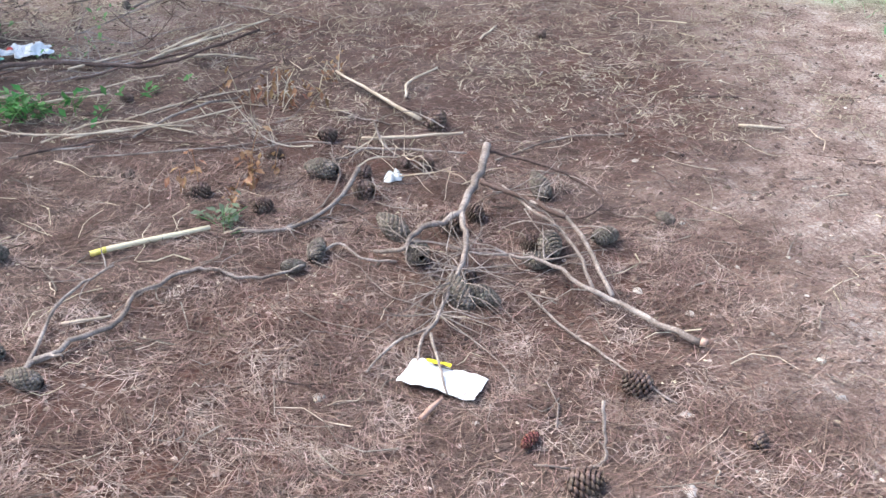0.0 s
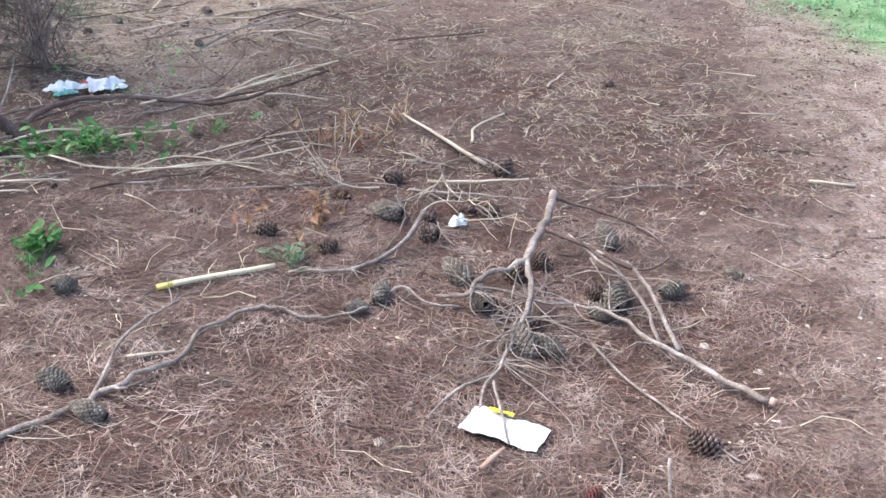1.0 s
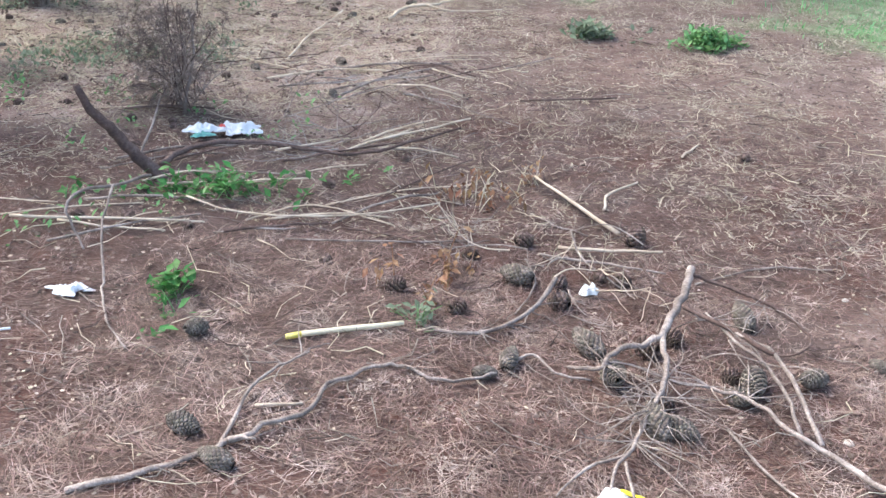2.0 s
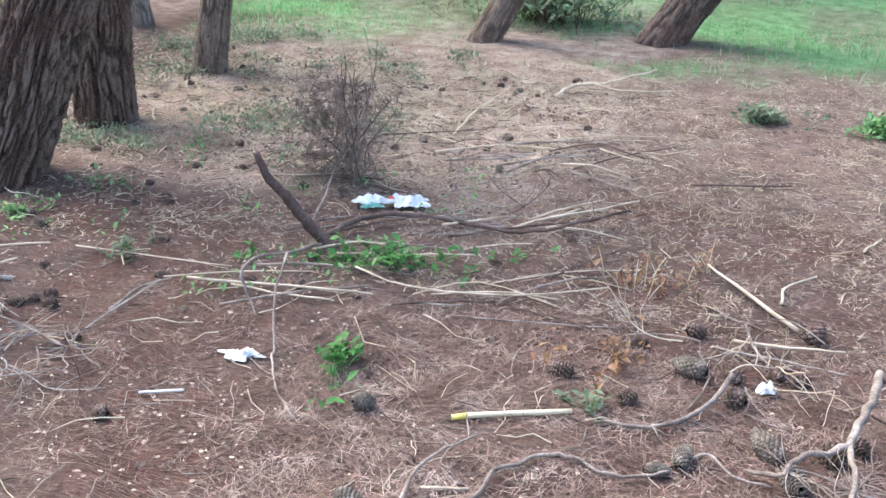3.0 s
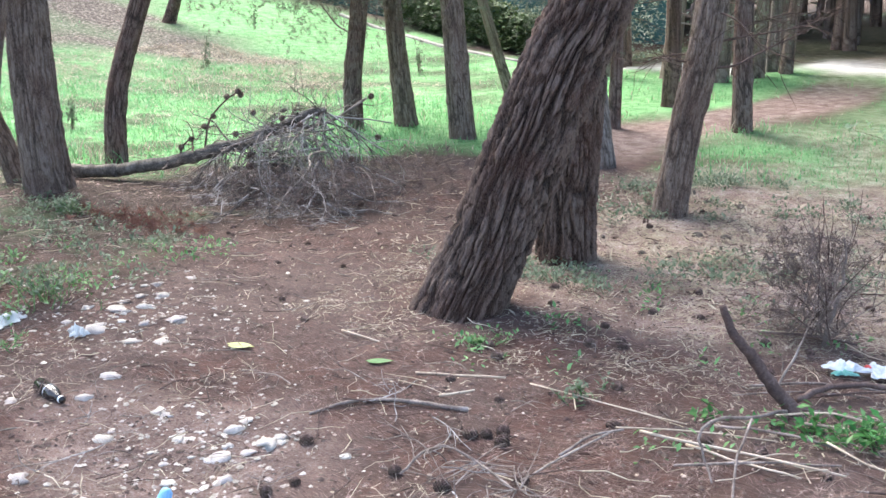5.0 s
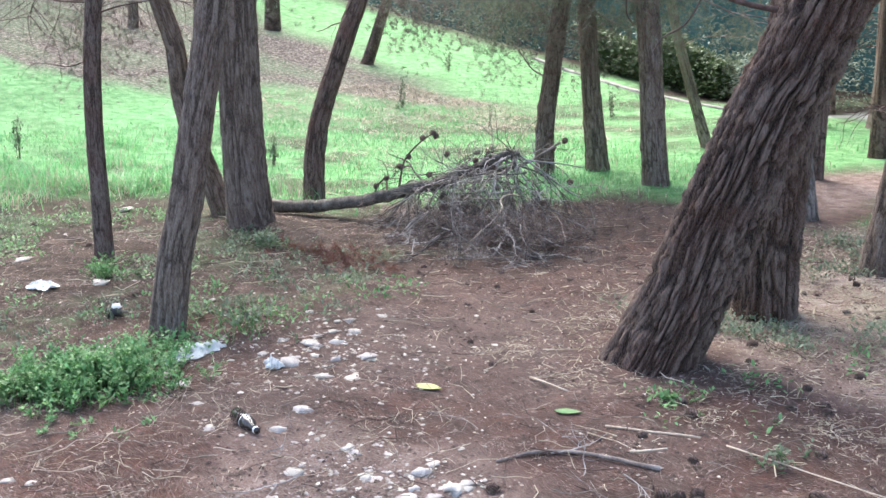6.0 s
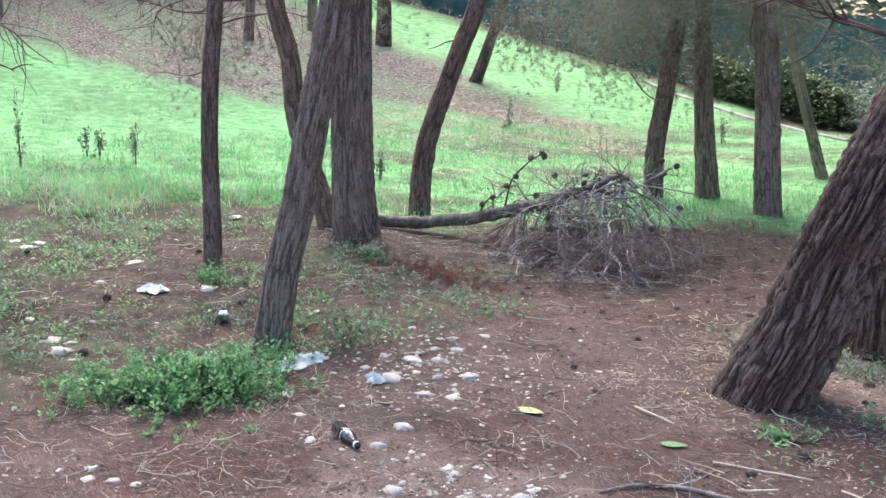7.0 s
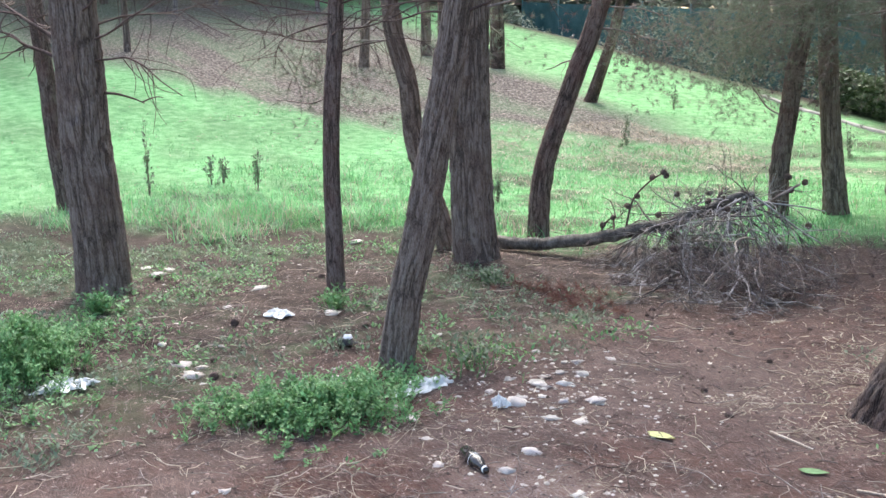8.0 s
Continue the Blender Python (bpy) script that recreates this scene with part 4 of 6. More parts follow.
for k in range(190):
    t = rng.uniform(0.45, 1.0)
    q = line[int(t * (len(line) - 1))]
    g = Geo()
    toward = -0.6 + rng.normal() * 1.25 if k % 4 else rng.uniform(0, 6.28)
    if k % 2:
        w = rng.uniform(0.2, 1.0)
        q = np.array([q[0] + 0.85 * w, q[1] - 0.45 * w + rng.normal() * 0.12, max(q[2] - 0.55 * w, 0.06) + rng.uniform(-0.04, 0.08)])
    tips += spray(g, q, toward, rng.uniform(-0.9, 0.2), rng.uniform(0.3, 0.7), 0.005 if k % 3 else 0.0085, 2, 0.07)
    part("branch", g, (LOG_BARK, HEAP_TWIG, GREY_TWIG, HEAP_TWIG, LOG_BARK)[k % 5], fallen)
for x, y, h, a, ln in ((-6.9, 5.6, 0.4, 1.2, 0.22), (-6.7, 5.72, 0.5, 2.2, 0.2), (-7.0, 5.5, 0.34, 2.4, 0.24), (-7.35, 5.27, 0.2, 2.0, 0.3)):
    g = Geo()
    tips += spray(g, P(x, y, h), a, 0.9, ln, 0.01, 1, 0.0)
    part("branch", g, BROWN_TWIG, fallen)
g = Geo()
tube(g, smooth_line(lift([(-6.7, 5.72, 0.42), (-6.45, 5.9, 0.5), (-6.21, 6.03, 0.66)]), 6), [0.016, 0.01], 6, 0.1)
part("branch", g, GREY_TWIG, fallen)
for pts in ([(-7.27, 5.33, 0.2), (-7.24, 5.36, 0.42), (-7.2, 5.38, 0.52), (-7.1, 5.44, 0.65), (-7.03, 5.49, 0.71)], [(-7.45, 5.21, 0.14), (-7.4, 5.24, 0.28), (-7.35, 5.27, 0.34)]):
    g = tube(Geo(), smooth_line(lift(pts), 5), [0.009, 0.005], 6, 0.1)
    part("branch", g, BROWN_TWIG, fallen)
heap_tips = [t for t in tips if t[0] > -7.2]


# ---- cones ----
def cone_mesh(name, length, wide, scales, lift_up, size, material):
    """A pine cone along z: a dark core and a spiral of keeled scales."""
    g = Geo()
    u = np.linspace(0, 1, 9)
    prof = wide / 2 * np.sin(np.pi * (0.1 + 0.86 * u)) ** 0.7 * (1.05 - 0.5 * u)
    ang = np.linspace(0, 2 * np.pi, 10, endpoint=False)
    core = np.stack([prof[:, None] * 0.8 * np.cos(ang), prof[:, None] * 0.8 * np.sin(ang), np.broadcast_to((u * length)[:, None], (9, 10))], -1).reshape(-1, 3)
    i, j = np.meshgrid(np.arange(8), np.arange(10), indexing="ij")
    g.add(core, np.stack([i * 10 + j, i * 10 + (j + 1) % 10, (i + 1) * 10 + (j + 1) % 10, (i + 1) * 10 + j], -1).reshape(-1, 4))
    for k in range(scales):
        t = (k + 0.5) / scales
        a = k * 2.39996
        r = np.interp(t, u, prof)
        o, s, z = np.array([math.cos(a), math.sin(a), 0]), np.array([-math.sin(a), math.cos(a), 0]), np.array([0, 0, 1.0])
        d = o * math.sin(lift_up) + z * math.cos(lift_up)
        nrm = o * math.cos(lift_up) - z * math.sin(lift_up)
        w = size * (0.55 + 0.6 * math.sin(math.pi * (0.15 + 0.8 * t)))
        c = o * r * 0.78 + z * t * length
        pts = [c - s * w * 0.3, c + s * w * 0.3, c + d * w * 0.75 + s * w * 0.52, c + d * w * 1.05, c + d * w * 0.75 - s * w * 0.52, c + d * w * 0.72 + nrm * w * 0.32, c + d * w * 0.7 - nrm * w * 0.15]
        g.add(pts, None, [(0, 1, 5), (1, 2, 5), (2, 3, 5), (3, 4, 5), (4, 0, 5), (1, 0, 6), (2, 1, 6), (3, 2, 6), (4, 3, 6), (0, 4, 6)])
    me = g.mesh(name)
    me.materials.append(material), me.materials.append(CONE_CORE)
    me.polygons.foreach_set("material_index", np.array([1 if len(p.vertices) == 4 else 0 for p in me.polygons], np.int32))
    return me


CONES = {
    "closed": (cone_mesh("closed_cone", 0.096, 0.066, 130, 0.4, 0.0165, CONE_GREY), "closed weathered grey-brown pine cone on needle litter"),
    "open": (cone_mesh("open_cone", 0.09, 0.062, 72, 1.05, 0.026, CONE_BROWN), "open dark brown pine cone on needle litter"),
    "red": (cone_mesh("rotten_cone", 0.1, 0.05, 60, 0.3, 0.017, CONE_RED), "rotten reddish pine cone sunk in needles"),
}


def put_cone(kind, x, y, r, h=0.0, head=None, tip=None):
    me, label = CONES[kind]
    s = r / (0.037 if kind != "open" else 0.05)
    a = rng.uniform(0, 6.28) if head is None else head
    m = Matrix.Translation(P(x, y, 0.028 * s + h)) @ Matrix.Rotation(a, 4, "Z") @ Matrix.Rotation(rng.uniform(1.2, 1.75) if tip is None else tip, 4, "X") @ Matrix.Diagonal((s, s, s, 1)) @ Matrix.Translation((0, 0, -0.045))
    return thing("pine_cone", label, "pine cone", "pine cones on the wood floor", "", me, m)


for kind, x, y, r in (("open", -0.52, 3.64, 0.036), ("open", -0.11, 3.74, 0.043), ("open", -0.15, 3.43, 0.034), ("open", -0.23, 3.45, 0.028), ("open", -0.37, 3.36, 0.031), ("open", -0.36, 3.2, 0.04),
                      ("closed", -0.51, 3.33, 0.042), ("closed", -0.25, 2.92, 0.044), ("closed", -0.18, 2.76, 0.046), ("open", -0.07, 2.96, 0.046), ("open", 0.01, 3.05, 0.034), ("closed", 0.24, 3.18, 0.04),
                      ("closed", 0.23, 2.79, 0.044), ("closed", 0.18, 2.71, 0.034), ("open", 0.17, 2.83, 0.032), ("closed", 0.41, 2.83, 0.036), ("closed", -0.05, 2.52, 0.043), ("closed", 0.01, 2.53, 0.036)):
    put_cone(kind, x, y, r * 1.04, 0.004, None, rng.uniform(0.9, 1.7))
for kind, x, y, r in (("open", -0.03, 2.66, 0.034), ("open", -0.92, 3.2, 0.039), ("open", -0.69, 3.08, 0.037), ("closed", -0.49, 2.79, 0.035), ("closed", -0.56, 2.72, 0.028), ("open", 0.39, 2.11, 0.043),
                      ("open", 0.21, 1.76, 0.045), ("open", 0.64, 1.89, 0.03), ("closed", -1.16, 2.1, 0.035), ("closed", 0.63, 2.98, 0.024), ("open", 0.38, 4.69, 0.026), ("red", 0.1, 1.92, 0.024),
                      ("closed", -1.31, 2.24, 0.038), ("closed", -1.45, 2.74, 0.035), ("open", -2.2, 2.47, 0.03), ("open", -2.94, 2.65, 0.026), ("open", -3.18, 2.28, 0.024), ("open", -3.16, 2.39, 0.02)):
    put_cone(kind, x, y, r)
for x, y in ((-2.89, 3.01), (-2.85, 3.05), (-2.81, 3.1), (-2.77, 3.04), (-3.26, 3.35), (-3.03, 4.04), (-2.9, 4.11), (-3.27, 3.69), (-2.94, 4.16), (-2.74, 2.66), (-3.36, 2.64), (-2.55, 2.85), (-2.0, 3.5), (-1.75, 3.45), (-1.2, 3.35), (-0.7, 3.5), (-1.1, 4.35), (-1.35, 4.0)):
    put_cone("open", x, y, rng.uniform(0.02, 0.032), -0.006)
for _ in range(16):
    put_cone("open", rng.uniform(-3.5, -1.9), rng.uniform(3.2, 4.7), rng.uniform(0.016, 0.03), -0.006)
for _ in range(52):
    put_cone("open" if rng.random() < 0.7 else "closed", rng.uniform(-4.2, -1.3), rng.uniform(4.6, 7.2), rng.uniform(0.014, 0.03), -0.009)
for _ in range(52):
    put_cone("open", rng.normal(-5.2, 0.55), rng.normal(5.0, 0.6), rng.uniform(0.01, 0.023), -0.009)
for _ in range(10):
    put_cone("open", rng.uniform(-9.5, -6.2), rng.uniform(1.6, 3.4), rng.uniform(0.02, 0.03))
for k in range(64):
    q = heap_tips[int(rng.integers(0, len(heap_tips)))]
    ob = new("cone", CONES["open" if k % 3 else "closed"][0])
    s = rng.uniform(0.45, 0.65)
    ob.matrix_basis = Matrix.Translation(q) @ Euler(rng.uniform(0, 6, 3)).to_matrix().to_4x4() @ Matrix.Diagonal((s, s, s, 1))
    ob.parent = fallen
for x, y, h in ((-7.04, 5.48, 0.72), (-7.02, 5.5, 0.68), (-7.1, 5.44, 0.66), (-7.2, 5.38, 0.52), (-7.24, 5.36, 0.44), (-7.36, 5.27, 0.33), (-7.4, 5.24, 0.3), (-6.19, 6.04, 0.66)):
    ob = new("cone", CONES["open"][0])
    ob.matrix_basis = Matrix.Translation(P(x, y, h)) @ Euler(rng.uniform(0, 6, 3)).to_matrix().to_4x4() @ Matrix.Diagonal((0.5, 0.5, 0.5, 1))
    ob.parent = fallen
g = Geo()
c = np.array([(rng.normal(-5.75, 0.35), rng.normal(5.9, 0.45)) for _ in range(150)])
tufts(g, np.stack([c[:, 0], c[:, 1], gz(c[:, 0], c[:, 1]) + rng.random(150) * 0.3], -1), 22, 0.08, 0.0016)
part("dry_needles", g, DRY_TUFT, fallen, "faded brown dead needle bundles", False, "stuff")
g = Geo()
c = np.array([(rng.normal(-6.2, 0.42), rng.normal(5.2, 0.35)) for _ in range(200)])
tufts(g, np.stack([c[:, 0], c[:, 1], gz(c[:, 0], c[:, 1]) + rng.random(200) * 0.26], -1), 22, 0.09, 0.0016)
part("dry_needles", g, DRY_TUFT, fallen, "grey-brown dead needle bundles", False, "stuff")
g = Geo()
c = np.array([(rng.normal(-6.6, 0.26), rng.normal(4.3, 0.14)) for _ in range(70)])
tufts(g, np.stack([c[:, 0], c[:, 1], gz(c[:, 0], c[:, 1]) + rng.random(70) * 0.04], -1), 60, 0.075, 0.0014)
thing("needle_brush", "low pile of rusty dead needle brush beside a fallen tree", "brushwood", "", "", g.mesh("needle_brush"), None, RUST_TUFT)


# ---- fallen branches, reeds and sticks ----
def stick(name, label, pts, r0, r1, material, category="stick", group="", sides=7, parent=None, n=6, kink=1.0):
    """A stick along points given as x, y and height above the ground."""
    p = smooth_line(lift(pts), max(n - 2, 3))
    p[1:-1] += rng.normal(size=p[1:-1].shape) * min(r0 * 0.33, 0.0035) * kink
    g = tube(Geo(), p, [r0, r1], sides, 0.12)
    if parent is not None:
        return part(name, g, material, parent)
    ob = thing(name, label, category, group, "", g.mesh(name, True), None, material)
    return ob


def twiglets(name, anchors, count, length, r, material, parent, heads=None, droop=0.05, floor=0.004):
    """Fine side twigs, one part each, that leave from places along a branch."""
    for k in range(count):
        p = np.array(anchors[k % len(anchors)], float)
        a, e = (rng.uniform(0, 6.28) if heads is None else heads + rng.normal() * 0.7), rng.uniform(-0.2, 0.4)
        pts = [p]
        for _ in range(4):
            a, e = a + rng.normal() * 0.35, e - droop + rng.normal() * 0.2
            p = p + np.array([math.cos(a) * math.cos(e), math.sin(a) * math.cos(e), math.sin(e)]) * length * rng.uniform(0.15, 0.35)
            p[2] = max(p[2], float(gz(p[0], p[1])) + floor)
            pts.append(p)
        part(name, tube(Geo(), smooth_line(pts, 3), [r, r * 0.4], 4), material, parent)


main = thing("fallen_branch", "forked grey fallen branch with bare twigs among pine cones", "branch")
A = [(0.06, 3.28, 0.16), (0.04, 3.16, 0.15), (-0.01, 3.0, 0.13), (-0.04, 2.88, 0.12)]
stick("main_stem", "", A, 0.014, 0.0115, GREY_TWIG, parent=main, sides=10)
stick("fork", "", [A[-1], (-0.1, 2.83, 0.11), (-0.18, 2.77, 0.1), (-0.22, 2.72, 0.07), (-0.31, 2.78, 0.03)], 0.011, 0.006, GREY_TWIG, parent=main)
stick("fork", "", [A[-1], (-0.03, 2.73, 0.1), (-0.05, 2.6, 0.08), (-0.09, 2.51, 0.06), (-0.12, 2.38, 0.05), (-0.17, 2.29, 0.04), (-0.18, 2.19, 0.02)], 0.0095, 0.0035, GREY_TWIG, parent=main)
stick("twig", "", [(-0.13, 2.36, 0.05), (-0.24, 2.29, 0.03), (-0.31, 2.18, 0.02)], 0.005, 0.003, GREY_TWIG, parent=main)
stick("twig", "", [(-0.14, 2.33, 0.045), (-0.12, 2.19, 0.04), (-0.1, 2.08, 0.03)], 0.0045, 0.003, GREY_TWIG, parent=main)
stick("twig", "", [(0.06, 3.26, 0.15), (0.13, 3.27, 0.12), (0.26, 3.22, 0.1), (0.37, 3.15, 0.07), (0.43, 3.04, 0.05), (0.37, 2.98, 0.03), (0.3, 2.99, 0.02)], 0.0065, 0.0035, BROWN_TWIG, parent=main)
stick("fork", "", [(0.03, 3.06, 0.135), (0.12, 3.0, 0.13), (0.21, 2.88, 0.13), (0.28, 2.81, 0.12)], 0.008, 0.008, BROWN_TWIG, parent=main)
anch = lift([(-0.05, 2.6, 0.08), (-0.03, 2.68, 0.09), (-0.07, 2.55, 0.07), (-0.12, 2.42, 0.05), (-0.2, 2.74, 0.08), (-0.1, 2.5, 0.06), (0.1, 3.02, 0.12), (0.3, 3.2, 0.08)])
twiglets("twig", anch, 62, 0.19, 0.0024, GREY_TWIG, main)
twiglets("twig", anch[:4], 16, 0.3, 0.0026, GREY_TWIG, main, -1.9)

limb = thing("fallen_branch", "long grey fallen limb with a reddish sawn end", "branch")
stick("main_stem", "", [(0.59, 2.28, 0.025), (0.51, 2.34, 0.035), (0.4, 2.45, 0.05), (0.32, 2.5, 0.06), (0.22, 2.63, 0.06), (0.1, 2.7, 0.06), (-0.02, 2.69, 0.08)], 0.0098, 0.004, GREY_TWIG, parent=limb, sides=9)
stick("fork", "", [(0.38, 2.49, 0.05), (0.33, 2.68, 0.09), (0.28, 2.81, 0.12), (0.21, 2.88, 0.13), (0.12, 3.0, 0.13)], 0.007, 0.005, GREY_TWIG, parent=limb)
stick("fork", "", [(0.33, 2.53, 0.05), (0.3, 2.66, 0.08), (0.25, 2.79, 0.1), (0.18, 2.9, 0.11), (0.1, 3.06, 0.12)], 0.006, 0.004, GREY_TWIG, parent=limb)
p = lift([(0.602, 2.272, 0.025), (0.59, 2.28, 0.025)])
part("sawn_end", tube(Geo(), p, [0.0118, 0.0128], 10), CUT_WOOD, limb, "reddish sawn wood")
twiglets("twig", lift([(0.25, 2.79, 0.1), (0.2, 2.66, 0.06), (0.16, 2.92, 0.11), (0.1, 2.7, 0.06)]), 14, 0.17, 0.003, GREY_TWIG, limb)
stick("thin_stick", "thin straight grey stick on needle litter", [(0.14, 2.55, 0.03), (0.21, 2.42, 0.02), (0.29, 2.3, 0.02), (0.36, 2.17, 0.03), (0.42, 2.1, 0.02), (0.48, 2.05, 0.01)], 0.0042, 0.003, GREY_TWIG, group="loose sticks")
stick("forked_twig", "bare forked twig standing out of needles", [(0.27, 1.93, 0.12), (0.27, 1.89, 0.06), (0.27, 1.85, 0.01), (0.22, 1.83, 0.005), (0.1, 1.84, 0.01)], 0.0045, 0.003, GREY_TWIG, group="loose sticks")

long_b = thing("fallen_branch", "long bent grey branch with a side fork on needles", "branch")
stick("main_stem", "", [(-1.5, 1.95, 0.01), (-1.27, 2.08, 0.015), (-1.17, 2.17, 0.02), (-1.07, 2.29, 0.025), (-1.0, 2.38, 0.03), (-0.98, 2.52, 0.03), (-0.88, 2.65, 0.02), (-0.79, 2.68, 0.02), (-0.7, 2.64, 0.015), (-0.58, 2.68, 0.02), (-0.52, 2.71, 0.03)], 0.0095, 0.004, GREY_TWIG, parent=long_b, sides=9)
stick("fork", "", [(-1.18, 2.18, 0.02), (-1.18, 2.43, 0.035), (-1.13, 2.54, 0.05), (-1.06, 2.61, 0.08)], 0.006, 0.0035, GREY_TWIG, parent=long_b)
stick("stub", "", [(-1.16, 2.18, 0.03), (-1.12, 2.175, 0.045), (-1.08, 2.16, 0.055)], 0.008, 0.003, GREY_TWIG, parent=long_b)
twiglets("twig", lift([(-1.12, 2.55, 0.05), (-0.98, 2.5, 0.03), (-1.08, 2.6, 0.07), (-0.8, 2.68, 0.02)]), 9, 0.14, 0.0026, GREY_TWIG, long_b)

bent = thing("fallen_branch", "bent pale branch ending in an upturned tip", "branch")
stick("main_stem", "", [(-0.76, 2.94, 0.015), (-0.64, 2.92, 0.015), (-0.51, 3.0, 0.03), (-0.43, 3.11, 0.05), (-0.38, 3.23, 0.1)], 0.005, 0.009, GREY_TWIG, parent=bent)
twiglets("twig", lift([(-0.51, 3.0, 0.02), (-0.45, 3.08, 0.04), (-0.6, 2.94, 0.02)]), 9, 0.15, 0.003, GREY_TWIG, bent)

tangle = thing("twig_tangle", "tangle of fine pale twigs among open cones", "twigs")
for k in range(13):
    g = Geo()
    spray(g, P(-0.35 + rng.normal() * 0.16, 3.5 + rng.normal() * 0.15, 0.015 + 0.05 * rng.random()), rng.uniform(0, 6.28), rng.uniform(-0.05, 0.25), rng.uniform(0.15, 0.34), 0.0034, 1, 0.03)
    part("twig", g, PALE_TWIG if k % 3 == 0 else GREY_TWIG, tangle)
cane = thing("cane", "pale dry cane with a bright yellow end", "cane")
stick("stalk", "", [(-1.14, 2.807, 0.018), (-1.0, 2.866, 0.018), (-0.84, 2.93, 0.02)], 0.0095, 0.008, CANE, parent=cane, sides=10, kink=0.1)
part("yellow_end", tube(Geo(), lift([(-1.185, 2.788, 0.018), (-1.14, 2.807, 0.018)]), [0.0092, 0.0096], 10), CANE_TIP, cane, "bright yellow end")

split = thing("split_reed", "split dry reed leaning on a pine cone", "reed")
stick("strand", "", [(-0.52, 4.16, 0.06), (-0.36, 3.95, 0.04), (-0.17, 3.76, 0.03)], 0.005, 0.009, PALE_TWIG, parent=split)
stick("strand", "", [(-0.5, 4.17, 0.04), (-0.36, 3.98, 0.02), (-0.14, 3.8, 0.015)], 0.006, 0.007, BROWN_TWIG, parent=split)
for pts, r, mt in (([(-0.39, 3.62, 0.03), (-0.2, 3.63, 0.04), (-0.01, 3.64, 0.03)], 0.0065, PALE_TWIG), ([(-0.45, 3.56, 0.02), (-0.2, 3.53, 0.03), (0.0, 3.5, 0.02)], 0.005, GREY_TWIG), ([(-0.23, 3.94, 0.02), (-0.22, 4.05, 0.03), (-0.1, 4.24, 0.02)], 0.006, PALE_TWIG),
                   ([(-1.15, 2.37, 0.015), (-1.03, 2.42, 0.015)], 0.006, PALE_TWIG), ([(-0.49, 2.77, 0.02), (-0.42, 2.82, 0.04), (-0.35, 2.74, 0.03), (-0.24, 2.73, 0.02)], 0.005, GREY_TWIG), ([(-0.35, 3.75, 0.03), (-0.3, 3.55, 0.04), (-0.15, 3.38, 0.02)], 0.0045, GREY_TWIG),
                   ([(-0.1, 3.62, 0.02), (-0.05, 3.42, 0.04), (0.05, 3.25, 0.05)], 0.0045, BROWN_TWIG), ([(0.1, 3.45, 0.01), (0.35, 3.62, 0.02), (0.6, 3.66, 0.01)], 0.004, GREY_TWIG), ([(-0.5, 3.5, 0.02), (-0.45, 3.3, 0.03), (-0.5, 3.1, 0.01)], 0.004, GREY_TWIG),
                   ([(-1.37, 4.39, 0.02), (-1.13, 4.72, 0.02)], 0.008, PALE_TWIG), ([(-4.08, 3.56, 0.012), (-3.82, 3.53, 0.012)], 0.006, PALE_TWIG), ([(-3.42, 3.32, 0.01), (-3.09, 3.5, 0.012)], 0.006, PALE_TWIG), ([(-3.17, 3.17, 0.03), (-3.08, 3.28, 0.03)], 0.006, PALE_TWIG),
                   ([(0.9, 4.02, 0.01), (1.12, 4.0, 0.012)], 0.007, BROWN_TWIG), ([(1.05, 3.72, 0.01), (1.22, 3.7, 0.01)], 0.007, PALE_TWIG), ([(0.1, 4.62, 0.01), (0.18, 4.78, 0.012)], 0.006, PALE_TWIG), ([(0.74, 3.5, 0.01), (0.78, 3.44, 0.01)], 0.009, BROWN_TWIG)):
    stick("dry_stick", "short dry stick on needle litter", pts, r, r * 0.7, mt, group="loose sticks")

snag = thing("broken_snag", "dark broken branch stub sticking up from the ground", "snag")
stick("stub", "", [(-2.02, 3.925, -0.03), (-2.06, 3.91, 0.03), (-2.12, 3.885, 0.1), (-2.19, 3.856, 0.2), (-2.26, 3.827, 0.29), (-2.31, 3.81, 0.4)], 0.034, 0.014, BROWN_TWIG, parent=snag, sides=11)
stick("side_limb", "", [(-2.06, 3.97, 0.04), (-1.99, 4.12, 0.06), (-1.84, 4.25, 0.05), (-1.61, 4.32, 0.04), (-1.37, 4.32, 0.03), (-1.16, 4.38, 0.05), (-0.9, 4.66, 0.06)], 0.014, 0.006, BROWN_TWIG, parent=snag, sides=8)
stick("side_limb", "", [(-2.04, 3.82, 0.05), (-2.06, 3.55, 0.12), (-2.08, 3.31, 0.18), (-2.11, 3.25, 0.14), (-2.07, 3.22, 0.06), (-2.02, 3.17, 0.02)], 0.007, 0.004, GREY_TWIG, parent=snag)
stick("side_limb", "", [(-2.12, 3.885, 0.08), (-2.09, 4.0, 0.2), (-2.07, 4.05, 0.3)], 0.006, 0.003, GREY_TWIG, parent=snag)
stick("vine", "bare hanging vine stem", [(-1.97, 3.34, 0.2), (-1.93, 3.14, 0.12), (-1.86, 2.98, 0.03), (-1.84, 2.92, 0.02), (-1.75, 2.75, 0.02), (-1.62, 2.59, 0.02)], 0.0045, 0.0035, GREY_TWIG, "stem", "loose sticks")
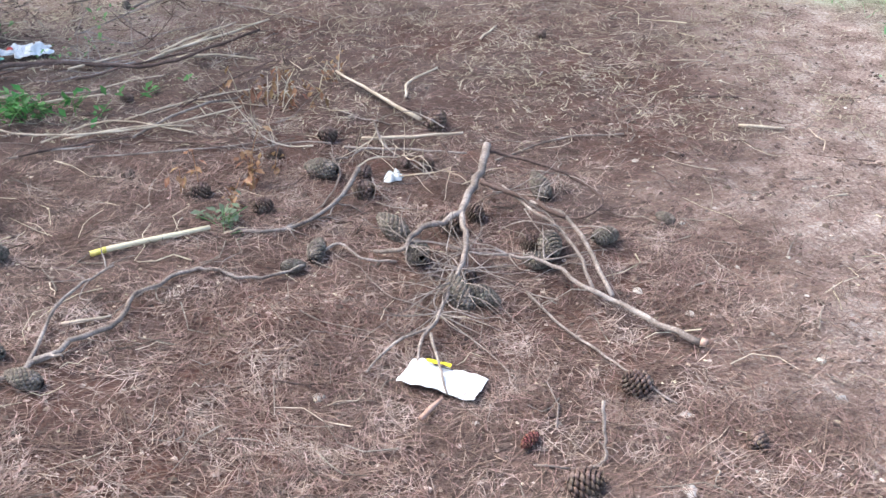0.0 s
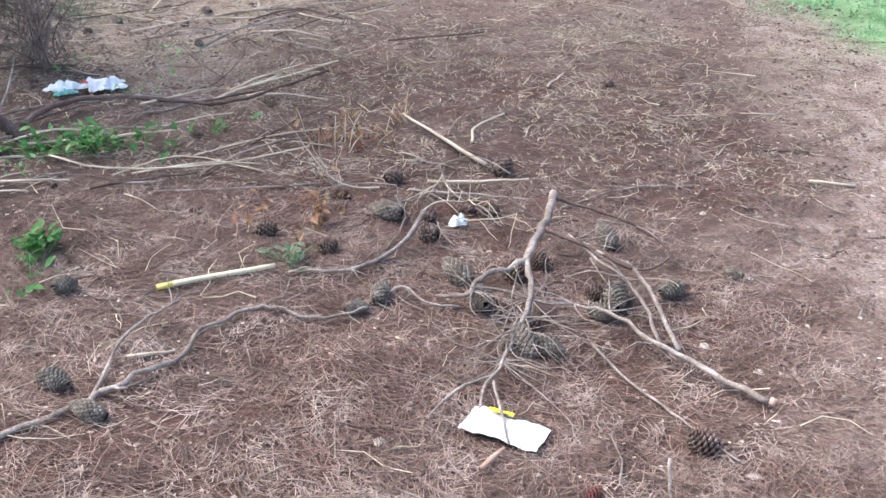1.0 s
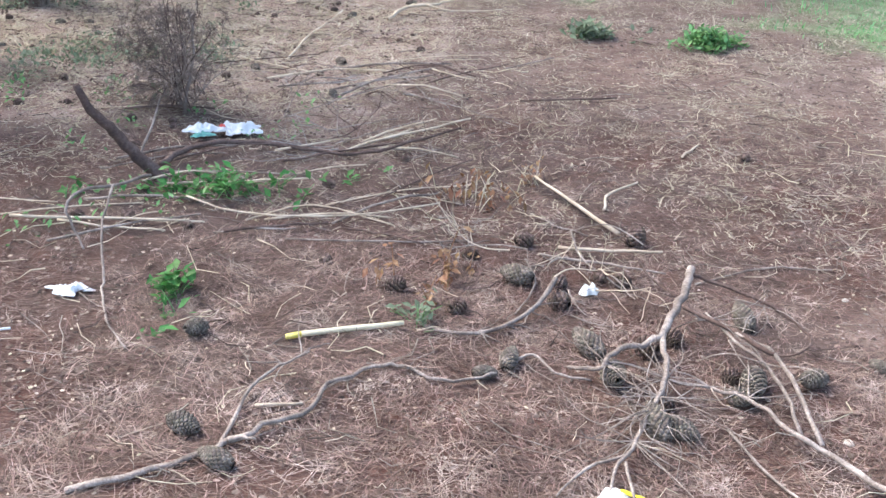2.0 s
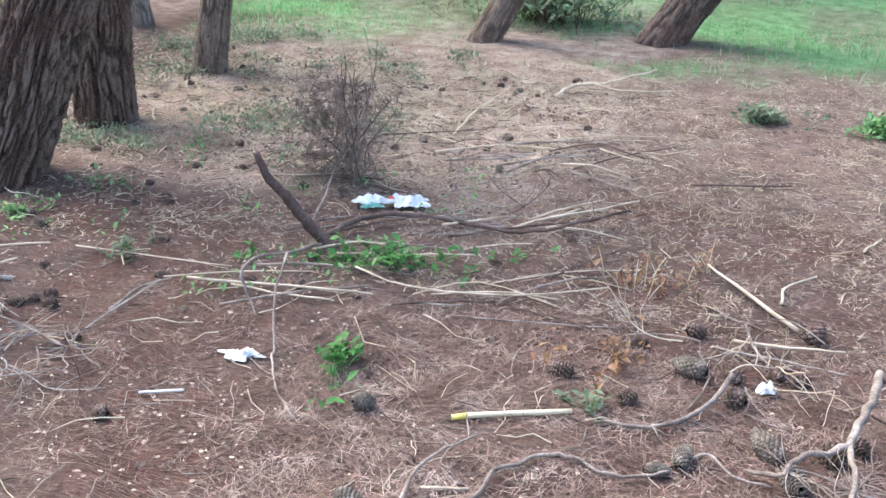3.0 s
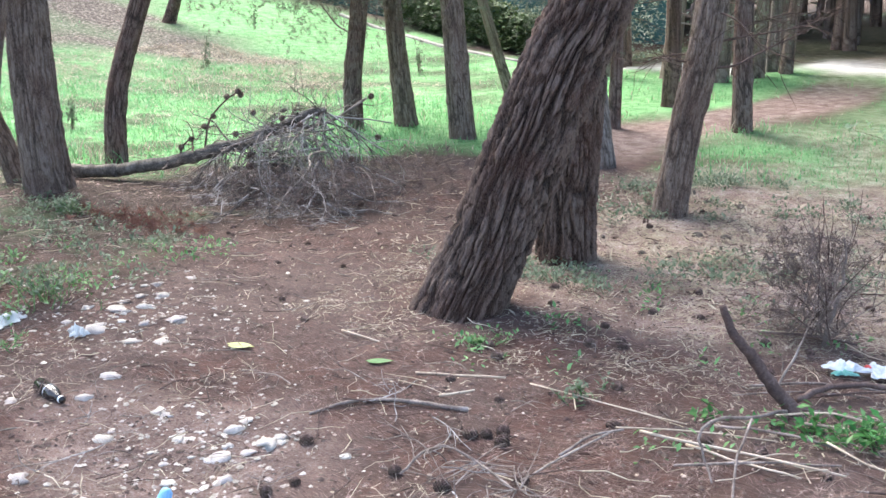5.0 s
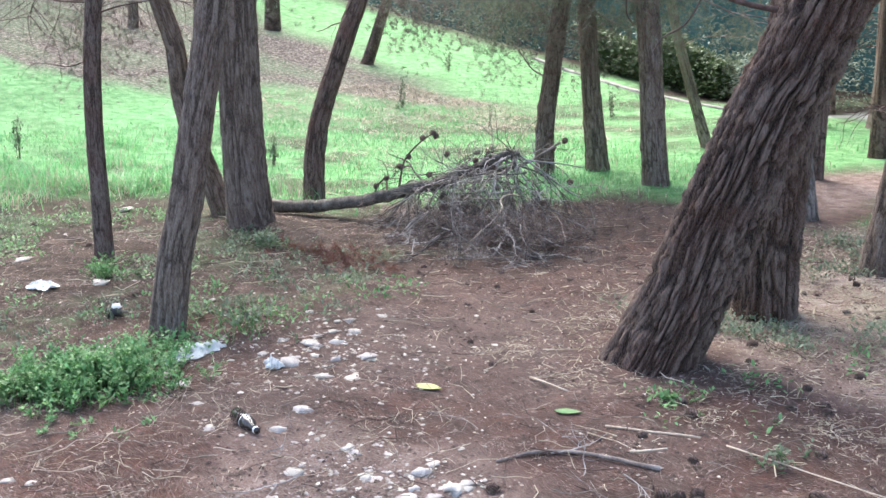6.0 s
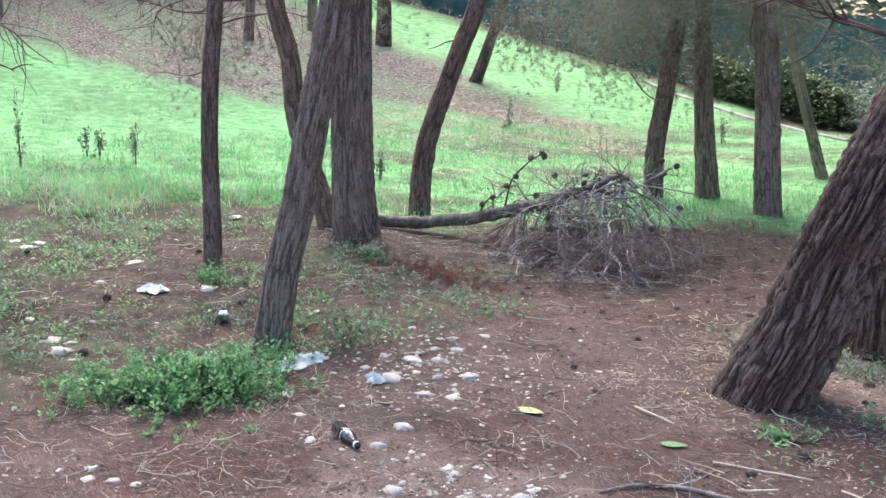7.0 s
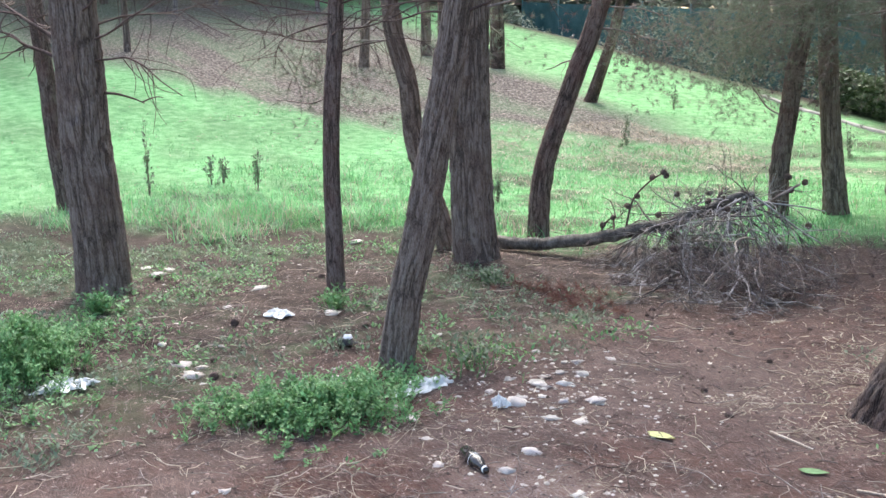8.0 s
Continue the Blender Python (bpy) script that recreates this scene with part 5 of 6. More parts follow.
reeds = [[(-2.95, 3.48), (-2.61, 3.5), (-2.29, 3.53)], [(-2.46, 3.32), (-2.23, 3.47), (-1.97, 3.58)], [(-2.37, 3.31), (-2.08, 3.39), (-1.73, 3.41)], [(-2.2, 3.36), (-1.97, 3.35), (-1.8, 3.36)], [(-1.96, 3.78), (-1.69, 3.88), (-1.41, 4.0)], [(-1.81, 3.61), (-1.56, 3.57), (-1.17, 3.69), (-0.87, 3.85)], [(-2.3, 3.36), (-2.05, 3.45), (-1.7, 3.47)]]
reeds = [[(x, y, 0.025 + 0.012 * (k % 3)) for x, y in line] for k, line in enumerate(reeds)]
dull = [[(-1.6, 3.42), (-1.42, 3.54), (-1.25, 3.62)], [(-1.56, 3.55), (-1.35, 3.74), (-1.0, 3.65)], [(-1.43, 4.46), (-1.26, 4.65), (-1.11, 4.85)], [(-1.3, 4.47), (-1.08, 4.68), (-0.88, 4.84)], [(-2.52, 3.03), (-2.5, 3.19), (-2.43, 3.33)], [(-1.6, 4.15), (-1.36, 4.37), (-1.04, 4.56)], [(-1.66, 4.25), (-1.46, 4.49)],
        [(-1.55, 5.07), (-1.41, 5.34), (-1.16, 5.58)], [(-2.0, 5.29), (-1.7, 5.55), (-1.38, 5.5)], [(-1.76, 5.53), (-1.4, 5.62), (-1.1, 5.69)], [(-1.43, 5.46), (-1.22, 5.63), (-0.92, 5.48)]]
reeds += [[(x, y, 0.03) for x, y in line] for line in dull]
for line in ([(-1.18, 5.57), (-1.04, 5.46), (-0.93, 5.43)], [(-1.9, 5.15), (-1.57, 5.28)], [(-1.14, 5.73), (-0.94, 5.85)], [(-0.8, 5.71), (-0.55, 5.99)], [(-0.66, 5.17), (-0.2, 5.36)], [(-2.41, 5.38), (-2.01, 5.44)]):
    reeds.append([(x, y, 0.03) for x, y in line])
for k in range(18):
    x, y, a, ln = rng.uniform(-2.4, -0.9), rng.uniform(3.35, 4.6), rng.normal(0.35, 0.4), rng.uniform(0.2, 0.75)
    reeds.append([(x - math.cos(a) * ln / 2, y - math.sin(a) * ln / 2, 0.015), (x, y, rng.uniform(0.02, 0.05)), (x + math.cos(a) * ln / 2, y + math.sin(a) * ln / 2, 0.015)])
for k in range(22):
    x, y, a, ln = rng.uniform(-2.6, -0.9), rng.uniform(4.6, 5.9), rng.normal(0.4, 0.7), rng.uniform(0.25, 0.9)
    reeds.append([(x - math.cos(a) * ln / 2, y - math.sin(a) * ln / 2, 0.015), (x, y, rng.uniform(0.02, 0.05)), (x + math.cos(a) * ln / 2, y + math.sin(a) * ln / 2 + 0.05, 0.015)])
for k, pts in enumerate(reeds):
    r = rng.uniform(0.0028, 0.0062)
    pts = [(x + rng.normal() * 0.006, y + rng.normal() * 0.008, h) for x, y, h in pts]
    stick("dry_reed", "long dry reed stalk lying in a loose heap", pts, r, r * 0.75, PALE_TWIG if k < 7 else (PALE_TWIG, GREY_TWIG, BROWN_TWIG, PALE_TWIG, GREY_TWIG)[k % 5], "reed", "heap of reeds and sticks", n=5)
stick("dark_branch", "dark bowed branch lying on needles", [(-3.5, 2.79, 0.006), (-3.44, 2.94, 0.01), (-3.3, 3.06, 0.014), (-3.02, 3.16, 0.01)], 0.006, 0.01, GREY_TWIG, "branch")
tw = thing("fallen_twig", "spidery dry twig with hanging grey strands", "twig")
stick("main_stem", "", [(-2.9, 2.64, 0.02), (-2.84, 2.71, 0.1), (-2.79, 2.76, 0.1), (-2.68, 2.78, 0.06), (-2.53, 2.74, 0.05), (-2.48, 2.72, 0.05)], 0.005, 0.004, GREY_TWIG, parent=tw)
stick("fork", "", [(-2.51, 2.79, 0.05), (-2.48, 2.97, 0.05), (-2.4, 3.18, 0.08)], 0.004, 0.004, GREY_TWIG, parent=tw)
twiglets("twig", lift([(-2.48, 2.72, 0.06), (-2.45, 2.7, 0.08), (-2.84, 2.71, 0.1), (-2.68, 2.78, 0.06)]), 26, 0.2, 0.0028, GREY_TWIG, tw)
for pts, r in (([(-2.02, 5.7, 0.02), (-2.01, 6.17, 0.03), (-1.94, 6.43, 0.04), (-1.93, 6.67, 0.05)], 0.007), ([(-1.62, 6.58, 0.02), (-1.53, 6.79, 0.05), (-1.38, 6.86, 0.06), (-1.27, 6.98, 0.08), (-1.08, 7.3, 0.1)], 0.013), ([(-1.45, 6.85, 0.06), (-1.25, 6.8, 0.05), (-0.95, 7.0, 0.04)], 0.008)):
    ob = stick("pale_branch", "bleached dead branch on open needle floor", pts, r, r * 0.5, PALE_TWIG, "branch", "bleached branches")

for cx, cy, count, label in ((-2.75, 2.75, 12, "matted dry brush of fine twigs between cones"), (-3.35, 2.95, 8, "dark mat of fine twigs on bare soil"), (-1.75, 5.3, 12, "low tangle of dry twigs on open floor"), (-1.3, 4.5, 10, "dark tangle of fine twigs beside reeds"), (-4.1, 2.2, 7, "fine twigs tangled among stones")):
    mat_of = thing("brushwood", label, "brushwood", "mats of dry brush")
    for k in range(count):
        g = Geo()
        spray(g, P(cx + rng.normal() * 0.28, cy + rng.normal() * 0.16, 0.01 + 0.03 * rng.random()), rng.uniform(0, 6.28), rng.uniform(-0.1, 0.3), rng.uniform(0.18, 0.4), 0.0032, 1, 0.04)
        part("twig", g, (HEAP_TWIG, BROWN_TWIG, GREY_TWIG)[k % 3], mat_of)

# dead shrub
shrub = thing("dead_shrub", "dead brown shrub of fine bare twigs with a pale stem", "shrub")
stick("stem", "", [(-2.24, 4.72, -0.02), (-2.22, 4.745, 0.15), (-2.186, 4.756, 0.31), (-2.2, 4.75, 0.5)], 0.011, 0.005, GREY_TWIG, parent=shrub)
for k in range(17):
    g = Geo()
    spray(g, P(-2.3 + rng.normal() * 0.07, 4.76 + rng.normal() * 0.05, 0.03), rng.uniform(0, 6.28), rng.uniform(0.5, 1.4), rng.uniform(0.25, 0.5), 0.004, 1, 0.0)
    part("twig", g, GREY_TWIG if k % 2 == 0 else BROWN_TWIG, shrub)
g = Geo()
c = np.stack([rng.normal(-2.34, 0.14, 620), rng.normal(4.75, 0.1, 620), rng.uniform(0.03, 0.5, 620)], -1)
tufts(g, c, 12, 0.055, 0.0013)
part("dry_needles", g, DRY_TUFT, shrub, "withered brown needle bundles", False, "stuff")


# ---- green plants ----
def leafy_bush(name, label, spots, stems, height, leaf, material, stem_material=None, per=16, spread=0.12, up=0.5, kind=""):
    """A low plant: many stems from rooted spots, each with leaves along it."""
    root = thing(name, label, "plant", "", kind)
    g, w = Geo(), Geo()
    for k in range(stems):
        x, y, f = spots(k)
        h = f * height * rng.uniform(0.4, 1.1) * (0.55 + 0.9 * float(vn(x * 3, y * 3, 1, 2)))
        a = rng.uniform(0, 6.28)
        p0 = np.array(P(x, y, -0.01))
        p2 = p0 + np.array([math.cos(a) * spread * rng.random(), math.sin(a) * spread * rng.random(), h])
        p1 = (p0 + p2) / 2 + np.array([0, 0, h * 0.1])
        line = smooth_line([p0, p1, p2], 4)
        tube(w, line, [0.003, 0.0015], 3, 0, False)
        t = rng.uniform(0.2, 1, per)
        c = np.stack([np.interp(t * (len(line) - 1), np.arange(len(line)), line[:, q]) for q in range(3)], -1)
        leaves(g, c + rng.normal(size=c.shape) * leaf * 0.45, leaf, 0.5, up)
    part("stalk", w, stem_material or WEED, root, "", True, "stuff")
    part("foliage", g, material, root, "", False, "stuff")
    return root


def blob(cx, cy, rx, ry, turn=0.0):
    def spot(k):
        r, a = min(abs(rng.normal(0, 0.55)), 1.3), rng.uniform(0, 6.28)
        r = r * (0.75 + 0.25 * math.sin(3 * a + cx) + 0.2 * math.sin(5 * a + cy))
        u, v = r * math.cos(a) * rx, r * math.sin(a) * ry
        return cx + u * math.cos(turn) - v * math.sin(turn), cy + u * math.sin(turn) + v * math.cos(turn), 1 - 0.65 * min(r, 1.2) ** 2
    return spot


leafy_bush("weed_bush", "low spreading feathery green weed beside a plastic bag", blob(-5.42, 1.96, 0.46, 0.72, -0.25), 620, 0.2, 0.026, WEED, per=26)
leafy_bush("weed_bush", "wide clump of feathery green weed under a pine", blob(-6.9, 0.92, 0.9, 0.5, -0.45), 680, 0.25, 0.027, WEED, per=24)
leafy_bush("bramble", "bright green bramble trailing over dry reeds", blob(-1.78, 3.8, 0.8, 0.24, 0.3), 46, 0.085, 0.045, BRAMBLE, per=6, up=0.3)
leafy_bush("bramble", "small green bramble shoot with broad leaves", blob(-1.62, 3.0, 0.1, 0.3, 0.2), 18, 0.11, 0.05, BRAMBLE, per=5, up=0.3)
leafy_bush("withered_plant", "withered plant with hanging orange-brown leaves", blob(-0.82, 3.24, 0.26, 0.26), 9, 0.24, 0.04, DEAD_LEAF, DEAD_LEAF, per=6, up=-0.5)
leafy_bush("withered_plant", "dry standing plant with pale hanging leaves", blob(-0.76, 4.0, 0.26, 0.26), 14, 0.2, 0.04, DEAD_LEAF, PALE_TWIG, per=6, up=-0.9)
leafy_bush("withered_plant", "small tuft of yellowed leaves on needles", blob(-0.52, 4.2, 0.05, 0.05), 6, 0.1, 0.03, DEAD_LEAF, PALE_TWIG, per=6, up=-0.4)
leafy_bush("seedling", "small pale green seedling by a yellow cane", blob(-0.8, 2.98, 0.05, 0.09), 9, 0.1, 0.035, GREY_WEED, per=7)
leafy_bush("weed_tuft", "green weed tuft on open needle floor", blob(0.35, 6.6, 0.22, 0.16), 50, 0.13, 0.045, WEED, per=14)
leafy_bush("weed_tuft", "pale green strappy weed tuft", blob(-0.35, 6.6, 0.22, 0.12), 26, 0.07, 0.06, GREY_WEED, per=10)
leafy_bush("laurel_bush", "dense dark green bush round a leaning trunk", blob(-2.25, 9.3, 1.0, 0.6), 200, 0.8, 0.075, LAUREL, BROWN_TWIG, per=15, spread=0.9)
leafy_bush("weed_tuft", "green weed clump at the foot of a stout pine", blob(-7.25, 4.12, 0.5, 0.25), 60, 0.1, 0.03, GREY_WEED, per=12)
leafy_bush("weed_tuft", "green weed clump at the foot of a thin pine", blob(-7.2, 2.9, 0.3, 0.2), 34, 0.11, 0.035, WEED, per=9)
leafy_bush("weed_tuft", "sparse green weed between stones", blob(-5.55, 2.95, 0.34, 0.42), 34, 0.15, 0.035, GREY_WEED, per=7)
leafy_bush("weed_tuft", "bright weed sprig in front of a stout pine", blob(-7.95, 1.55, 0.12, 0.12), 30, 0.16, 0.04, WEED, per=12)
leafy_bush("weed_tuft", "grey-green weed among needles", blob(-2.75, 3.55, 0.06, 0.2), 12, 0.12, 0.03, GREY_WEED, per=7)
leafy_bush("weed_tuft", "low moss-green weed by a leaning trunk", blob(-3.45, 3.78, 0.18, 0.1), 40, 0.035, 0.02, WEED, per=7)
for x, y, h in ((-12.09, 3.0, 0.62), (-12.36, 3.76, 0.45), (-12.28, 3.87, 0.4), (-11.87, 4.1, 0.42), (-10.1, 6.0, 0.35), (-12.4, 9.5, 0.4), (-14.5, 12.2, 0.4), (-10.4, 11.5, 0.4)):
    leafy_bush("tall_weed", "tall thin dark weed stalk in bright grass", blob(x, y, 0.05, 0.05), 7, h * 1.2, 0.04, GREY_WEED, BROWN_TWIG, per=18, spread=0.06, up=0.9)
# scattered ground weeds
g = Geo()
n = 5600
cx, cy = rng.uniform(-4.6, -2.3, n), rng.uniform(4.7, 7.8, n)
side = rng.random(n) < 0.6
cx, cy = np.where(side, rng.uniform(-11.8, -5.4, n), cx), np.where(side, rng.uniform(0.4, 4.6, n), cy)
keep = vn(cx, cy, 0.5, 3) * 0.45 + vn(cx, cy, 0.15, 6) * 0.55 > np.where(cx > -5, 0.62, 0.565)
cx, cy = cx[keep], cy[keep]
per = 9
x, y = np.repeat(cx, per) + rng.normal(0, 0.045, len(cx) * per), np.repeat(cy, per) + rng.normal(0, 0.045, len(cx) * per)
leaves(g, np.stack([x, y, gz(x, y) + rng.random(len(x)) * 0.055], -1), 0.032, 0.45, 0.6)
thing("ground_weeds", "sparse grey-green ground weeds among needles", "plant", "", "stuff", g.mesh("ground_weeds"), None, GREY_WEED)

g = Geo()
n = 750
cx, cy = rng.uniform(-9.6, -5.4, n), rng.uniform(0.3, 4.2, n)
ok = vn(cx, cy, 0.6, 5) * 0.6 + vn(cx, cy, 0.2, 2) * 0.4 > 0.52
cx, cy = np.concatenate([cx[ok], rng.uniform(-3.6, -1.6, 22)]), np.concatenate([cy[ok], rng.uniform(3.2, 5.0, 22)])
x, y = np.repeat(cx, 14) + rng.normal(0, 0.05, len(cx) * 14), np.repeat(cy, 14) + rng.normal(0, 0.05, len(cx) * 14)
leaves(g, np.stack([x, y, gz(x, y) + rng.random(len(x)) * 0.07], -1), 0.034, 0.45, 0.5)
thing("low_weeds", "scattered low green weeds between stones and needles", "plant", "", "stuff", g.mesh("low_weeds"), None, WEED)

# grass
g, dry = Geo(), Geo()
n = 150000
x, y = rng.uniform(-16, 3.0, n), rng.uniform(0.5, 13.5, n)
near = rng.random(n) < 0.55
x = np.where(near, rng.uniform(-13, 2.5, n), x)
y = np.where(near, rng.uniform(2.5, 10, n), y)
c = grass_cover(x, y) * (1 - litter_cover(x, y))
keep = rng.random(n) < c * (0.35 + 0.8 * vn(x, y, 0.6, 5))
x, y = x[keep], y[keep]
ln = rng.uniform(0.03, 0.085, len(x)) * (0.3 + 1.7 * vn(x, y, 0.5, 1) ** 1.5) * (1 - 0.55 * step(-11.5, -13.5, x))
tx, ty = rng.uniform(-13, -8.3, 90), rng.uniform(2.0, 6.5, 90)
ok = (grass_cover(tx, ty) > 0.25) & (grass_cover(tx, ty) < 0.97)
tx, ty = np.repeat(tx[ok], 60), np.repeat(ty[ok], 60)
x, y = np.concatenate([x, tx + rng.normal(0, 0.12, len(tx))]), np.concatenate([y, ty + rng.normal(0, 0.09, len(ty))])
ln = np.concatenate([ln, rng.uniform(0.08, 0.2, len(tx))])
for cx, cy in ((-10.92, 2.96), (-10.48, 3.28), (-10.5, 3.8), (-10.25, 4.0), (-10.9, 3.5), (-11.2, 2.2), (-10.0, 3.1), (-9.8, 4.4)):
    x, y = np.concatenate([x, cx + rng.normal(0, 0.16, 420)]), np.concatenate([y, cy + rng.normal(0, 0.22, 420)])
    ln = np.concatenate([ln, rng.uniform(0.1, 0.24, 420)])
dead_share = rng.random(len(x)) < 0.10 + 0.25 * (1 - grass_cover(x, y))
for geo, some in ((g, ~dead_share), (dry, dead_share)):
    k = int(some.sum())
    ribbons(geo, np.stack([x, y, gz(x, y)], -1)[some], rng.uniform(0, 6.28, k), ln[some], rng.uniform(0.004, 0.009, k), rng.uniform(0.8, 1.5, k), rng.normal(0, 0.5, k), rng.uniform(0, 0.9, k))
k = 26000
x, y = rng.uniform(-14, -9, k), rng.uniform(6.6, 10.8, k)
ok = rng.random(k) < 0.15 + 1.5 * litter_cover(x, y)
x, y = x[ok], y[ok]
k = len(x)
ribbons(dry, np.stack([x, y, gz(x, y) + 0.004], -1), rng.uniform(0, 6.28, k), rng.uniform(0.05, 0.14, k), rng.uniform(0.004, 0.009, k), rng.uniform(0, 0.6, k), rng.normal(0, 0.5, k), rng.uniform(0, 0.3, k))
thing("grass", "bright green grass of the bank and wood edge", "grass", "", "stuff", g.mesh("grass"), None, GRASS)
k = 16000
x, y = rng.uniform(-4.8, 1.8, k), rng.uniform(4.5, 8.3, k)
ok = rng.random(k) < step(0.3, 0.7, vn(x, y, 0.4, 1))
x, y = x[ok], y[ok]
k = len(x)
ribbons(dry, np.stack([x, y, gz(x, y) + 0.004], -1), rng.uniform(0, 6.28, k), rng.uniform(0.04, 0.14, k), rng.uniform(0.002, 0.004, k), rng.uniform(0, 0.25, k), rng.normal(0, 0.5, k), rng.uniform(0, 0.3, k))
k = 42000
x, y = rng.uniform(-4.6, 1.6, k), rng.uniform(3.6, 8.0, k)
ok = rng.random(k) < 0.25 + 0.75 * step(0.35, 0.65, vn(x, y, 0.25, 4))
x, y = x[ok], y[ok]
k = len(x)
ribbons(dry, np.stack([x, y, gz(x, y) + 0.003], -1), rng.uniform(0, 6.28, k), rng.uniform(0.02, 0.09, k), rng.uniform(0.0025, 0.007, k), rng.normal(0.05, 0.15, k), rng.normal(0, 0.6, k), rng.uniform(0, 0.3, k))
k = 2200
x, y = rng.uniform(-5.6, -2.3, k), rng.uniform(1.4, 3.0, k)
ok = rng.random(k) < step(0.35, 0.75, vn(x, y, 0.3, 2))
x, y = x[ok], y[ok]
k = len(x)
ribbons(dry, np.stack([x, y, gz(x, y) + 0.004], -1), rng.uniform(0, 6.28, k), rng.uniform(0.05, 0.16, k), rng.uniform(0.0016, 0.003, k), rng.uniform(0, 0.5, k), rng.normal(0, 0.5, k), rng.uniform(0, 0.5, k))
k = 11000
x, y = rng.normal(-3.2, 0.9, k), rng.normal(6.2, 0.7, k)
ok = rng.random(k) < 0.25 + 0.75 * step(0.35, 0.65, vn(x, y, 0.3, 1))
x, y = x[ok], y[ok]
k = len(x)
ribbons(dry, np.stack([x, y, gz(x, y) + 0.006], -1), rng.uniform(0, 6.28, k), rng.uniform(0.025, 0.1, k), rng.uniform(0.005, 0.013, k), rng.normal(0.1, 0.25, k), rng.normal(0, 0.6, k), rng.uniform(0, 0.3, k))
thing("dry_grass", "straw-coloured dry grass blades", "grass", "", "stuff", dry.mesh("dry_grass"), None, DRY_GRASS)

# ---- needles, crumbs and gravel ----
g = Geo()
n = 410000
x, y = rng.uniform(-2.6, 1.7, n), rng.uniform(1.4, 5.2, n)
side = rng.random(n)
x = np.where(side > 0.5, rng.uniform(-8.5, -2.2, n), x)
y = np.where(side > 0.5, rng.uniform(0.6, 6.0, n), y)
x = np.where(side > 0.9, rng.uniform(-4.5, 2.4, n), x)
y = np.where(side > 0.9, rng.uniform(4.5, 8.2, n), y)
round_about = rng.random(n) < 0.14
x, y = np.where(round_about, rng.uniform(-9, 4.5, n), x), np.where(round_about, rng.uniform(-3.5, 1.9, n), y)
keep = rng.random(n) < (step(0.2, 0.75, vn(x, y, 0.22, 6)) * 0.35 + 0.42) * (1 - 0.75 * pale_floor_cover(x, y)) * np.where((x > -1.7) & (y < 3.4), 1.0, 0.5)
x, y = x[keep], y[keep]
k = len(x)
head = 6.28 * vn(x, y, 0.6, 7) * 1.5 + rng.normal(0, 0.9, k)
ribbons(g, np.stack([x, y, gz(x, y) + rng.uniform(0.0, 0.012, k)], -1), head, rng.uniform(0.05, 0.13, k) * np.where(x < -1.8, 0.75, 1.0), rng.uniform(0.0012, 0.0027, k) * np.where(x < -1.8, 0.7, 1.0), rng.normal(0.03, 0.1, k), rng.normal(0, 0.6, k), rng.normal(0.05, 0.12, k))
thing("pine_needles", "loose dry pine needles strewn over the wood floor", "pine needles", "", "stuff", g.mesh("pine_needles"), None, NEEDLE)


def pebble(sub, flat, seed, name):
    bm = bmesh.new()
    bmesh.ops.create_icosphere(bm, subdivisions=sub, radius=1.0)
    for v in bm.verts:
        v.co *= 1 + 0.8 * noise.noise(v.co * 1.1 + Vector((seed, 0, 0))) + 0.4 * noise.noise(v.co * 2.6 + Vector((0, seed, 0)))
        v.co.z *= flat
        v.co.x *= 1.0 + 0.15 * (seed % 3)
    me = bpy.data.meshes.new(name)
    bm.to_mesh(me)
    bm.free()
    for p in me.polygons:
        p.use_smooth = True
    return me


def strewn(name, label, category, x, y, size, flat, material, lift_by=0.3):
    """A great many small crumbs, as one sheet of stuff."""
    base = np.array([(1, 0, 0), (0.3, 0.9, 0), (-0.8, 0.5, 0), (-0.7, -0.6, 0), (0.4, -0.85, 0), (0.1, 0.05, 1), (0, 0, -0.5)])
    tri = np.array([(0, 1, 5), (1, 2, 5), (2, 3, 5), (3, 4, 5), (4, 0, 5)])
    n = len(x)
    a = rng.uniform(0, 6.28, n)
    b = base[None] * rng.uniform(0.6, 1.3, (n, 7, 1))
    sx = size * rng.uniform(0.7, 1.5, n)
    vx = b[..., 0] * sx[:, None]
    vy = b[..., 1] * size[:, None]
    v = np.stack([x[:, None] + vx * np.cos(a)[:, None] - vy * np.sin(a)[:, None], y[:, None] + vx * np.sin(a)[:, None] + vy * np.cos(a)[:, None], gz(x, y)[:, None] + 0.002 + b[..., 2] * size[:, None] * flat], -1)
    t = (np.arange(n)[:, None, None] * 7 + tri[None]).reshape(-1, 3)
    return thing(name, label, category, "", "stuff", make_mesh(name, v, None, t), None, material)


n = 46000
x, y = rng.uniform(-9, 3.5, n), rng.uniform(-2.5, 7.5, n)
strewn("bark_crumbs", "small brown and straw bark crumbs on the floor", "litter", x, y, rng.uniform(0.003, 0.011, n), 0.4, CHIP)
n = 17000
x, y = rng.uniform(-5.5, 1.8, n), rng.uniform(1.3, 7.0, n)
ok = rng.random(n) < 0.15 + 0.85 * step(0.45, 0.7, 0.5 * vn(x, y, 0.3, 4) + 0.5 * vn(x, y, 0.09, 5))
x, y = x[ok], y[ok]
strewn("dark_crumbs", "dark rotten bark and cone crumbs in the litter", "litter", x, y, rng.uniform(0.004, 0.014, len(x)), 0.7, BROWN_TWIG)
n = 5000
x, y = rng.uniform(-5.5, 2.2, n), rng.uniform(1.3, 7.2, n)
